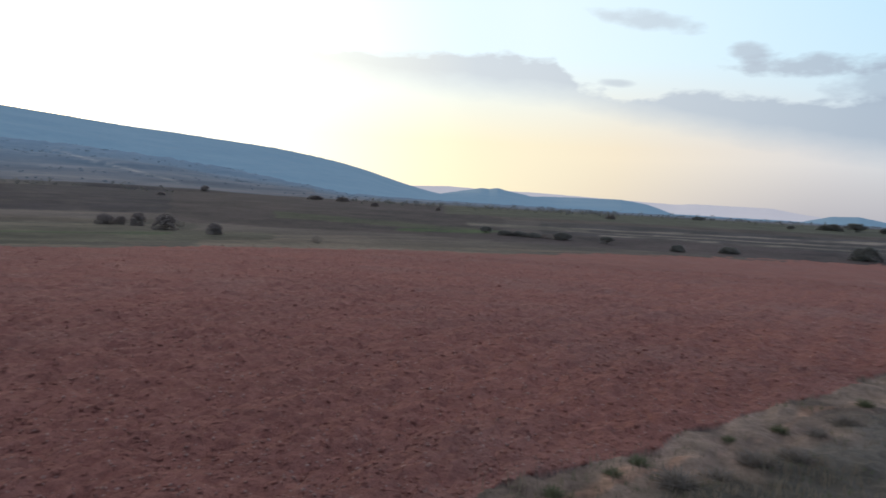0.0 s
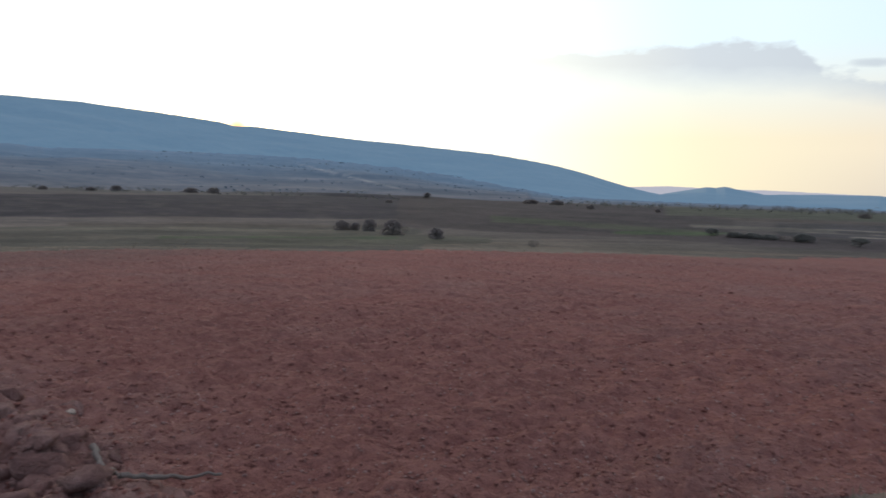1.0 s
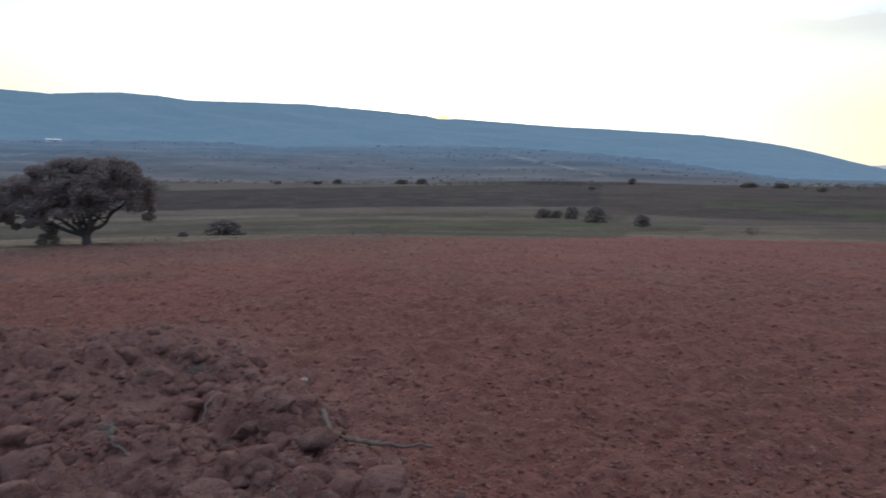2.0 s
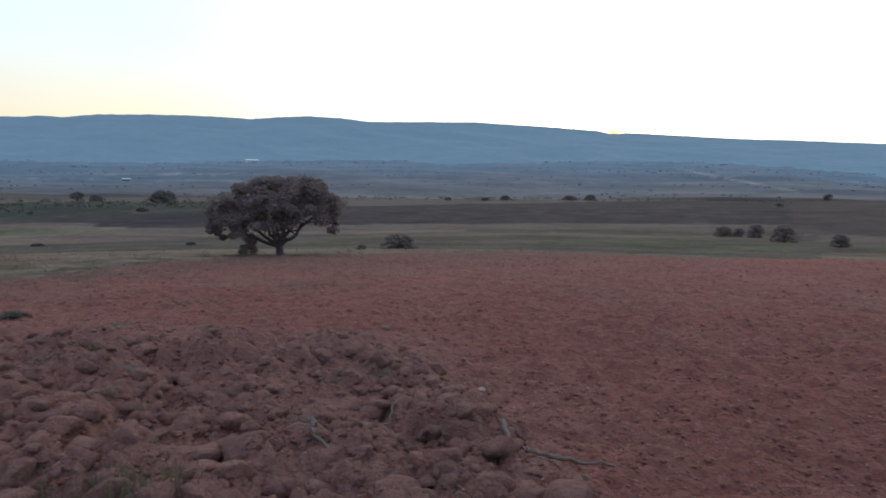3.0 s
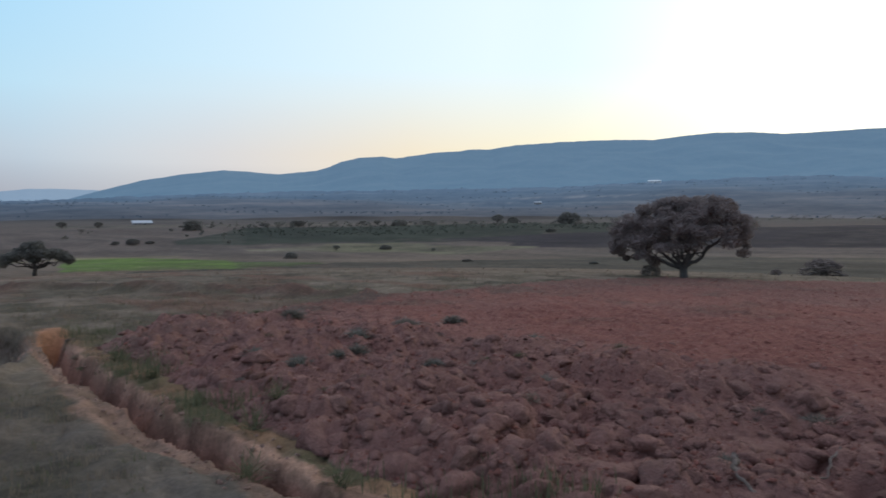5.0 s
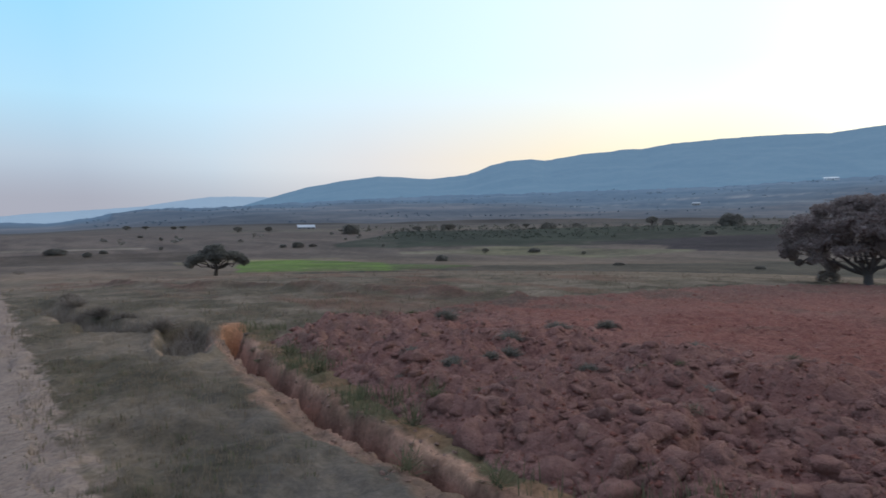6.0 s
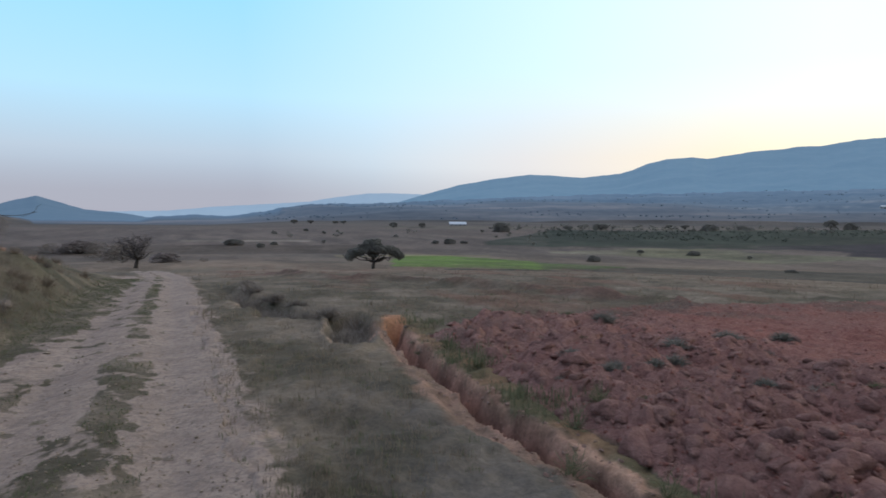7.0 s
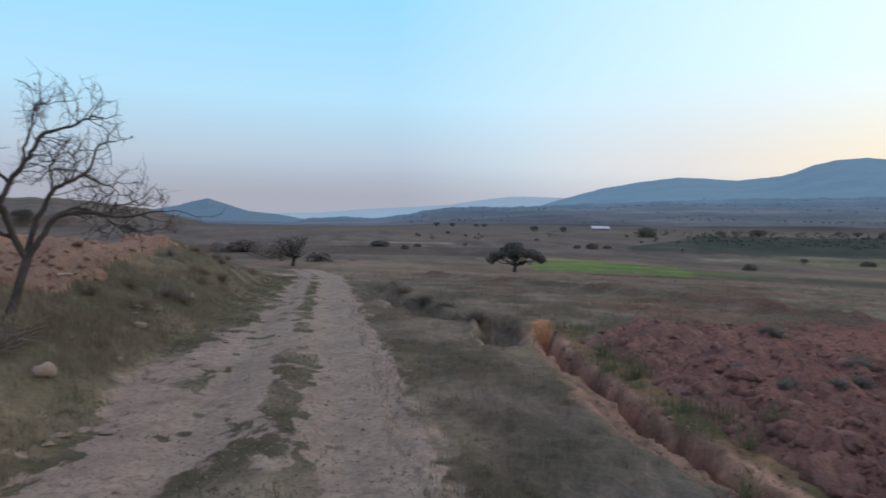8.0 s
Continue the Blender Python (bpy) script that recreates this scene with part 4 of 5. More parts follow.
scatter_lumps("crumbs", p, (0.007 + 0.02 * rng.random(len(p)) ** 2) * (1 + 0.025 * far) * np.where(rng.random(len(p)) < 0.04, 1.6, 1.0), 1, CRUMB, "small crumbs of red soil over the ploughed field", "soil", -0.05, True, 0.55)
scatter_lumps("crumbs", pale, rng.uniform(0.006, 0.016, len(pale)) * (1 + 0.03 * np.hypot(pale[:, 0], pale[:, 1])), 1, PALE_CRUMB, "dry paler crumbs strewn over the ploughed field", "soil", 0.1, False, 0.7)
p = ring_points(6000, 136, 168, 8, 40)
keep = land(p[:, 0], p[:, 1])[2]
p = p[keep][:2400]
scatter_lumps("clods", p, 0.025 + 0.075 * rng.random(len(p)) ** 2, 2, ORANGE_SOIL, "orange clods on the raised field", "soil", 0.05, True)
p = ring_points(9000, 100, 165, 2.2, 26)
keep = land(p[:, 0], p[:, 1])[3]
p = p[keep][:2200]
scatter_lumps("pebbles", p, rng.uniform(0.005, 0.014, len(p)) * np.where(rng.random(len(p)) < 0.06, 1.8, 1.0), 1, ROCK, "small stones strewn over the dirt track", "stones", 0.25)


s_, n_ = rng.uniform(0.5, 11.0, 560), rng.normal(2.56, 0.10, 560)
n_ = n_ - 0.06 * step(s_, 1, 4)
n_[:260] = rng.normal(2.1, 0.05, 260)
n_ = n_ + bend(s_)
p = np.stack([s_ * ROAD_WAY[0] + n_ * ROAD_WAY[1], s_ * ROAD_WAY[1] - n_ * ROAD_WAY[0]], -1)
scatter_lumps("baked_crumbs", p, 0.006 + 0.024 * rng.random(560) ** 2, 1, LIP, "crumbled pale baked soil along the edges of the ditch", "soil", 0.0)


def clod_thing():
    """Large clods beside the ditch, each a piece of its own."""
    field_ob = bpy.data.objects["ploughed_field"]
    shapes = []
    for k in range(10):
        v, f = lump_shape(3, 300 + k, 0.05, 0.8)
        g = np.random.default_rng(400 + k)
        v = v * (1 + 0.36 * fbm(v[:, 0] * 1.5 + 3 * k, v[:, 1] * 1.5 + v[:, 2] * 1.3, 5, 500 + k, 0.6))[:, None]
        shapes.append(array_mesh("clod", v, f, LONE_CLOD))
    q = ring_points(4000, 30, 113, 3.2, 12)
    q = q[land(q[:, 0], q[:, 1])[1] & (coarse(q[:, 0], q[:, 1]) > rng.uniform(0.3, 1, len(q)))][:300]
    front = ring_points(600, 36, 104, 2.9, 5.6)
    front = front[land(front[:, 0], front[:, 1])[1] & (coarse(front[:, 0], front[:, 1]) > 0.35)][:90]
    q = np.concatenate([front, q[:300 - len(front)]])
    zz = land(q[:, 0], q[:, 1])[0]
    for k in range(len(q)):
        ob = new("clod", shapes[k % 10])
        size = 0.07 + 0.12 * rng.random() ** 1.5 if k < len(front) else 0.05 + 0.13 * rng.random() ** 2.0
        ob.matrix_basis = pose(q[k, 0], q[k, 1], zz[k] - size * 0.3, rng.uniform(-30, 30), rng.uniform(-30, 30), rng.uniform(0, 360)) @ Matrix.Diagonal((size * rng.uniform(0.9, 1.5), size, size * rng.uniform(0.65, 0.95), 1))
        ob.parent = field_ob


clod_thing()


def blades(name, xy, tall, wide, per, mat, label, spread=0.05, lean=0.5, category="grass"):
    """Tufts of grass: per blades round each place, each a bent, tapering blade."""
    z = land(xy[:, 0], xy[:, 1])[0]
    n = len(xy) * per
    root = np.repeat(np.stack([xy[:, 0], xy[:, 1], z - 0.01], -1), per, 0)
    h = np.repeat(tall, per) * rng.uniform(0.5, 1.15, n)
    root[:, :2] += rng.normal(size=(n, 2)) * (np.repeat(tall, per) * spread / 0.1)[:, None]
    a = rng.uniform(0, 2 * np.pi, n)
    way = np.stack([np.cos(a), np.sin(a), np.zeros(n)], -1)
    side = np.stack([-np.sin(a), np.cos(a), np.zeros(n)], -1) * wide
    bend = (rng.random(n) * lean * h)[:, None]
    mid = root + way * bend * 0.35 + np.array([0, 0, 1.0]) * (h * 0.55)[:, None]
    tip = root + way * bend + np.array([0, 0, 1.0]) * h[:, None]
    v = np.stack([root - side, root + side, mid + side * 0.7, mid - side * 0.7, tip], 1).reshape(-1, 3)
    k = np.arange(n)[:, None] * 5
    tri = np.concatenate([k + np.array([[0, 1, 2]]), k + np.array([[0, 2, 3]]), k + np.array([[3, 2, 4]])])
    me = array_mesh(name, v, tri, mat, False)
    return tagged(new(name, me), label, category, kind="stuff")


def verge_points(count, r0=2.0, r1=24.0, az0=-50, az1=165):
    q = ring_points(count, az0, az1, r0, r1)
    _, f, u, rd = land(q[:, 0], q[:, 1])
    s, n = along(q[:, 0], q[:, 1])
    ditch = (np.abs(n - 2.3) < 0.45) & (s > -1) & (s < 11)
    patch = fbm(q[:, 0] * 0.9, q[:, 1] * 0.9, 4, 15)
    lip = (s < -1.5) & (n > 2.2 + 0.15 * patch) & (rng.random(count) < 0.7)
    worn_thin = (n > 0.6) & (n < 2.2) & (s < 5) & (rng.random(count) < 0.12)
    return q[~f & ~u & ~rd & ~ditch & ~lip & ~worn_thin & (patch < rng.uniform(-0.9, 1.0, count))]


q = verge_points(30000, 2.0, 20)
blades("dry_grass", q, rng.uniform(0.03, 0.10, len(q)) * (1 + 0.6 * (fbm(q[:, 0] * 0.7, q[:, 1] * 0.7, 3, 19) > 0.2)), 0.0035, 6, DRY_GRASS, "short dry grass on the verges and the bank")
q = verge_points(14000, 2.0, 20)
blades("short_grass", q, rng.uniform(0.025, 0.08, len(q)), 0.0035, 6, GREEN_GRASS, "short dull green grass on the verges and the bank")
q = verge_points(2600, 12, 60, -45, 160)
blades("dry_grass", q, rng.uniform(0.08, 0.22, len(q)), 0.010, 6, DRY_GRASS, "taller dry grass across the fallow land")
q = ring_points(30000, 128, 165, 5, 26)
s_, n_ = along(q[:, 0], q[:, 1])
q = q[(n_ < -2.5) & (n_ > -4.4) & (fbm(q[:, 0] * 0.6, q[:, 1] * 0.6, 3, 29) > rng.uniform(-0.6, 0.5, len(q)))][:9000]
blades("dry_grass", q[:3000], rng.uniform(0.05, 0.17, len(q[:3000])), 0.0035, 6, DRY_GRASS, "rank dry grass over the bank")
blades("short_grass", q[3000:], rng.uniform(0.03, 0.09, len(q[3000:])), 0.0035, 6, GREEN_GRASS, "short green grass over the bank")
s_, n_ = rng.uniform(0.5, 11.4, 520), rng.uniform(2.5, 3.1, 520)
n_ = n_ + bend(s_)
q = np.stack([s_ * ROAD_WAY[0] + n_ * ROAD_WAY[1], s_ * ROAD_WAY[1] - n_ * ROAD_WAY[0]], -1)
q = q[fbm(q[:, 0] * 1.3, q[:, 1] * 1.3, 3, 30) > 0.0]
blades("ditch_grass", q, rng.uniform(0.06, 0.2, len(q)), 0.004, 7, GREEN_GRASS, "green grass and weeds between the ditch and the clods")
s_ = rng.uniform(9.2, 12.3, 150)
n_ = 2.33 + 0.23 * (s_ - 10.7) + rng.normal(0, 0.15, 150)
q = np.stack([s_ * ROAD_WAY[0] + n_ * ROAD_WAY[1], s_ * ROAD_WAY[1] - n_ * ROAD_WAY[0]], -1)
blades("gully_brush", q, rng.uniform(0.12, 0.3, 150), 0.004, 9, SCRUB, "grey dead brush in the washed-out hole", 0.06, 1.6, "brush")
s_ = rng.uniform(12.4, 19, 260)
n_ = 1.75 - 0.10 * (s_ - 13) + rng.normal(0.1, 0.2, 260)
q = np.stack([s_ * ROAD_WAY[0] + n_ * ROAD_WAY[1], s_ * ROAD_WAY[1] - n_ * ROAD_WAY[0]], -1)
blades("gully_brush", q, rng.uniform(0.12, 0.32, 260), 0.005, 9, SCRUB, "grey dead brush along the far gully", 0.05, 0.9, "brush")
# grass on the crown of the track, in ragged clumps
s_, n_ = rng.uniform(0, 34, 26000), rng.uniform(-1.7, 0.5, 26000)
n_ = n_ + road_centre(s_)
q = np.stack([s_ * ROAD_WAY[0] + n_ * ROAD_WAY[1], s_ * ROAD_WAY[1] - n_ * ROAD_WAY[0]], -1)
q = q[wear(q[:, 0], q[:, 1]) < rng.uniform(0.05, 0.4, len(q))]
blades("short_grass", q[:6500], rng.uniform(0.015, 0.045, len(q[:6500])), 0.004, 6, GREEN_GRASS, "ragged clumps of grass on the crown of the track", 0.09)


def weed(name, at, size, mat, label, twigs=160, flat=0.6, group="weeds"):
    """A low twiggy weed or shrub: a root stock and a dome of thin bent twigs."""
    if group == "weeds in the ploughed field":
        at = (at[0] * 0.94, at[1] * 0.94)
    g = np.random.default_rng(int(abs(at[0] * 131 + at[1] * 37) * 10) % 9973)
    a = g.uniform(0, 2 * np.pi, twigs)
    e = np.arcsin(g.uniform(0.05, 1, twigs))
    length = size * g.uniform(0.6, 1.1, twigs)
    tip = np.stack([np.cos(a) * np.cos(e), np.sin(a) * np.cos(e), np.sin(e) * flat], -1) * length[:, None]
    root = tip * 0.12 + g.normal(size=(twigs, 3)) * size * 0.12 * (1, 1, 0)
    mid = (root + tip) * 0.5 + g.normal(size=(twigs, 3)) * size * 0.09
    side = np.stack([-np.sin(a), np.cos(a), g.normal(size=twigs) * 0.5], -1) * size * 0.014
    v = np.stack([root - side * 0.7, root + side * 0.7, mid + side, mid - side, tip], 1).reshape(-1, 3)
    k = np.arange(twigs)[:, None] * 5
    tri = np.concatenate([k + np.array([[0, 1, 2]]), k + np.array([[0, 2, 3]]), k + np.array([[3, 2, 4]])])
    ob = new(name)
    ob.matrix_basis = pose(at[0], at[1], height(*at) - 0.01)
    part("foliage", array_mesh("foliage", v, tri, mat, False), ob)
    sv, sf = lump_shape(2, 77, 0.2, 0.5)
    part("root_stock", array_mesh("root_stock", sv * size * 0.16, sf, BARK), ob)
    return tagged(ob, label, "weed", group)


for at, size in (((-6.58, 1.62), 0.20), ((-7.7, -0.8), 0.22), ((-8.1, -1.33), 0.18), ((-9.15, -0.13), 0.24), ((-7.88, -0.37), 0.16), ((-7.4, 0.65), 0.15),
                 ((-5.86, 0.8), 0.16), ((-4.16, 2.1), 0.13), ((-8.6, -0.15), 0.22), ((-10.4, 0.6), 0.26), ((-9.6, 2.4), 0.2), ((-12.1, -1.2), 0.3), ((-11.5, 1.5), 0.25)):
    weed("weed", at, size, WEED, "grey-green withered weed turned up among the clods", 380, 0.62, "weeds in the ploughed field")
for at, size in (((-5.05, 3.42), 0.2), ((-5.2, 3.25), 0.26), ((-5.38, 3.1), 0.2), ((-6.64, 1.6), 0.18)):
    weed("weed", at, size, SCRUB if size < 0.22 else DEAD_WEED, "matted dark dead weed lying among the clods", 130, 0.3, "weeds in the ploughed field")
for k in range(46):
    s_k, n_k = rng.uniform(1.0, 13), rng.uniform(3.0, 7.6)
    at = (s_k * ROAD_WAY[0] + n_k * ROAD_WAY[1], s_k * ROAD_WAY[1] - n_k * ROAD_WAY[0])
    weed("weed", at, rng.uniform(0.06, 0.17), (SCRUB, GREEN_GRASS, DRY_GRASS)[k % 3], "withered grass tuft turned up among the clods", 120, 0.5, "weeds in the ploughed field")
for at, size in (((-5.5, -0.98), 0.24), ((-5.17, -1.2), 0.2), ((-4.73, -0.93), 0.22), ((-5.85, -0.83), 0.2), ((-7.33, -2.2), 0.22), ((-8.5, -2.9), 0.24), ((-6.3, -1.55), 0.17), ((-4.3, -0.3), 0.18)):
    weed("weed", at, size, GREEN_GRASS, "thin green weed growing on the edge of the ditch", 70, 1.3, "weeds along the ditch")
for at, size in (((1.37, 4.39), 0.15), ((1.53, 4.1), 0.26), ((1.85, 4.25), 0.24), ((2.26, 4.62), 0.24), ((2.24, 5.04), 0.11), ((2.78, 5.36), 0.14), ((3.97, 6.18), 0.16), ((3.01, 5.2), 0.2), ((0.72, 3.88), 0.16), ((3.4, 5.5), 0.2), ((1.15, 4.2), 0.12), ((2.6, 4.75), 0.2)):
    weed("grass_tussock", at, size * 0.85, GREEN_GRASS if size < 0.17 else SCRUB, "dry wiry grass tussock on the verge beside the field", 260, 0.6, "tussocks on the verge")
for at, size in (((-8.6, -4.35), 0.3), ((-8.8, -4.4), 0.3), ((-9.2, -4.75), 0.36), ((-9.5, -4.55), 0.4), ((-9.9, -5.1), 0.44), ((-10.5, -5.2), 0.4), ((-10.8, -5.75), 0.36), ((-11.1, -6.35), 0.34)):
    weed("shrub", at, size, SCRUB, "grey leafless shrub filling the washed-out hole", 480, 0.7, "shrubs in the gully")
for at, size in (((-11.5, -7.1), 0.34), ((-12.4, -8.0), 0.36), ((-11.9, -7.5), 0.3), ((-13.6, -9.2), 0.4), ((-12.3, -7.4), 0.34), ((-12.9, -8.1), 0.42), ((-13.6, -8.5), 0.44), ((-14.4, -9.4), 0.4), ((-15.6, -10.3), 0.42), ((-17.2, -11.5), 0.45), ((-18.7, -12.5), 0.4), ((-13.0, -7.6), 0.36), ((-16.4, -10.9), 0.36)):
    weed("shrub", at, size, SCRUB, "low grey shrub along the far gully", 300, 0.6, "shrubs in the gully")
for k in range(26):
    s_k, n_k = rng.uniform(5.5, 26), -rng.uniform(2.7, 4.4)
    at = (s_k * ROAD_WAY[0] + n_k * ROAD_WAY[1], s_k * ROAD_WAY[1] - n_k * ROAD_WAY[0])
    weed("brush", at, rng.uniform(0.22, 0.45), DRY_GRASS if k % 3 else SCRUB, "thin dry brown brush on the grassy bank", 150, 0.9, "brush on the bank")


def rock(at, size, mat, label, seed, group=""):
    v, f = lump_shape(3, seed, 0.03, 0.85)
    v = v * (1 + 0.22 * fbm(v[:, 0] * 1.7 + seed, v[:, 1] * 2 + v[:, 2], 4, seed))[:, None]
    ob = new("rock", array_mesh("rock", v * np.array(size), f, mat))
    ob.matrix_basis = pose(at[0], at[1], height(*at) + size[2] * 0.45, 0, 0, seed * 40)
    return tagged(ob, label, "rock", group)


rock((-3.45, -6.28), (0.10, 0.092, 0.085), STONE, "pale rounded boulder lying on the grassy bank", 1)
rock((-4.7, -7.05), (0.055, 0.05, 0.045), STONE, "small white stone in the grass of the bank", 2)
rock((-5.95, -8.35), (0.10, 0.08, 0.07), ROCK, "brown stone on the bank", 3)
rock((-6.16, -10.35), (0.17, 0.12, 0.06), STONE, "flat pale stone on the edge of the raised field", 5)
rock((-8.86, -10.78), (0.24, 0.11, 0.09), ROCK, "long brown stone on the bank beside the track", 6)
rock((-6.78, -9.43), (0.10, 0.08, 0.06), STONE, "pale stone in the grass of the bank", 7)
rock((-3.98, 3.62), (0.05, 0.035, 0.03), STONE, "white pebble lying on the red field", 4)
for k, at in enumerate(((-6.79, -7.65), (-3.29, -5.21), (-3.05, -5.41), (-2.9, -5.3), (-5.6, -9.6), (-6.6, -9.3), (-7.2, -9.6))):
    rock(at, (0.055 + 0.015 * (k % 3), 0.045, 0.022), ROCK, "flat pale stone half sunk beside the track", 20 + k, "stones beside the track")


# ---- trees ----
def tube(points, radii, sides=6):
    """A tapering limb along the points."""
    pts = np.array(points, dtype=float)
    way = np.gradient(pts, axis=0)
    way /= np.linalg.norm(way, axis=1)[:, None] + 1e-9
    ref = np.array([0.31, 0.92, 0.23])
    u = np.cross(way, ref)
    u /= np.linalg.norm(u, axis=1)[:, None] + 1e-9
    v = np.cross(way, u)
    a = np.arange(sides) * 2 * np.pi / sides
    ring = pts[:, None, :] + (u[:, None, :] * np.cos(a)[None, :, None] + v[:, None, :] * np.sin(a)[None, :, None]) * np.array(radii)[:, None, None]
    m = len(pts)
    i, j = np.meshgrid(np.arange(m - 1), np.arange(sides), indexing="ij")
    k = (j + 1) % sides
    quads = np.stack([i * sides + j, i * sides + k, (i + 1) * sides + k, (i + 1) * sides + j], -1).reshape(-1, 4)
    return ring.reshape(-1, 3), quads


def joined(tubes):
    vs, fs, base = [], [], 0
    for v, f in tubes:
        vs.append(v)
        fs.append(f + base)
        base += len(v)
    return np.concatenate(vs), np.concatenate(fs)


def curve_limb(a, b, sag=0.0, wild=0.05, steps=7, g=None):
    t = np.linspace(0, 1, steps)[:, None]
    a, b = np.array(a, dtype=float), np.array(b, dtype=float)
    p = a + (b - a) * t
    p[:, 2] += sag * np.sin(np.pi * t[:, 0]) * np.linalg.norm(b - a)
    j = g.normal(size=p.shape) * wild * np.linalg.norm(b - a)
    j[0] = j[-1] = 0
    return p + j


def leaves(centres, radii, count, size, g, flat=0.7):
    """Small leaf sprays, thick towards the outside of each clump."""
    pick = g.integers(0, len(centres), count)
    d = g.normal(size=(count, 3))
    d /= np.linalg.norm(d, axis=1)[:, None]
    rad = radii[pick] * g.random(count) ** 0.45
    p = centres[pick] + d * rad[:, None] * (1, 1, flat)
    u = g.normal(size=(count, 3))
    u /= np.linalg.norm(u, axis=1)[:, None]
    v = np.cross(u, g.normal(size=(count, 3)))
    v /= np.linalg.norm(v, axis=1)[:, None]
    sz = (size * g.uniform(0.6, 1.4, count))[:, None]
    quad = np.stack([p - u * sz, p + v * sz * 0.45, p + u * sz, p - v * sz * 0.45], 1).reshape(-1, 3)
    return quad, np.arange(count * 4).reshape(-1, 4)


def core_of(ob, centres, radii, mat, seed, fill=0.8):
    """The dense inside of a crown: lumps of foliage behind the outer leaves."""
    sv, sf = lump_shape(2, seed, 0.35, 0.85)
    v = (sv[None] * (radii * fill)[:, None, None] + centres[:, None, :]).reshape(-1, 3)
    f = (sf[None] + (np.arange(len(centres)) * len(sv))[:, None, None]).reshape(-1, 3)
    part("inner_foliage", array_mesh("inner_foliage", v, f, mat), ob)


def shade_tree():
    """The broad umbrella tree at the far edge of the red field."""
    g = np.random.default_rng(42)
    az, r = 63.0, 28.0
    x, y = out_at(az, r)
    top = 3.22
    ob = empty("shade_tree", pose(x, y, height(x, y) - 0.04, 0, 0, az), "broad flat-crowned dark tree standing at the field's far edge", "tree")
    fork = (0.02, 0, 0.42)
    part("trunk", array_mesh("trunk", *tube([(0.06, 0, -0.1), (0.04, 0, 0.1), (0.03, 0, 0.28), fork], [0.23, 0.17, 0.15, 0.17], 10), GREY_BARK), ob)
    ends = [(-1.3, 0.2, 1.5), (-0.75, -0.5, 1.75), (-0.2, 0.5, 2.2), (0.35, -0.3, 2.3), (0.95, 0.3, 2.0), (1.5, -0.2, 1.85), (-2.0, -0.2, 1.25), (0.5, 0.9, 2.0), (-0.6, 1.0, 1.9), (0.2, -1.0, 2.0)]
    centres, radii = [], []
    for e in ends:
        p = curve_limb(fork, e, -0.05, 0.03, 8, g)
        part("limb", array_mesh("limb", *tube(p, np.linspace(0.09, 0.03, 8), 7), GREY_BARK), ob)
        subs = []
        for _ in range(7):
            k = g.integers(3, 8)
            q = p[k] + g.normal(size=3) * (0.62, 0.62, 0.3) + (0, 0, 0.25)
            subs.append(tube(curve_limb(p[k], q, 0.05, 0.06, 5, g), np.linspace(0.03, 0.008, 5), 4))
        part("spray", array_mesh("spray", *joined(subs), GREY_BARK), ob)
    # crown: a wide dome, lower on its near side, ragged below
    for _ in range(250):
        u, w_ = g.uniform(-1, 1), g.uniform(-1, 1)
        if u * u + w_ * w_ > 1:
            continue
        dome = math.sqrt(max(0.0, 1 - 0.92 * (u * u + w_ * w_)))
        cx = -0.12 + 2.5 * u
        hi = 1.25 + (top - 1.45) * dome + (0.28 * min(1.0, max(0.0, u * 2)))
        lo = 0.95 + 0.35 * dome + (0.3 if u > 0.3 else 0.0) - (0.2 if u < -0.5 else 0)
        cz = g.uniform(lo, hi) if g.random() < 0.62 else hi
        centres.append((cx, 2.1 * w_, cz))
        radii.append(g.uniform(0.18, 0.36))
    for cx, cz in ((-2.35, 0.95), (-2.1, 0.8), (-1.75, 0.85), (-1.45, 0.95), (-1.15, 0.72), (-1.0, 0.6), (-2.6, 1.1), (2.3, 1.3), (2.15, 1.05), (1.9, 1.35)):
        centres.append((cx, g.uniform(-0.5, 0.5), cz))
        radii.append(g.uniform(0.14, 0.24))
    centres, radii = np.array(centres), np.array(radii)
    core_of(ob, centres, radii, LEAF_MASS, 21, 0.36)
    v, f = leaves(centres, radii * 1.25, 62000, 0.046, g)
    part("crown", array_mesh("crown", v, f, LEAF, False), ob, "dense crown of small dark leaves, lightened by painted haze")
    right = centres[:, 0] > 1.1
    v, f = leaves(centres[right], radii[right], 1500, 0.05, g)
    part("crown", array_mesh("crown", v, f, LEAF_RUST, False), ob, "browned leaves on one side of the crown")


shade_tree()


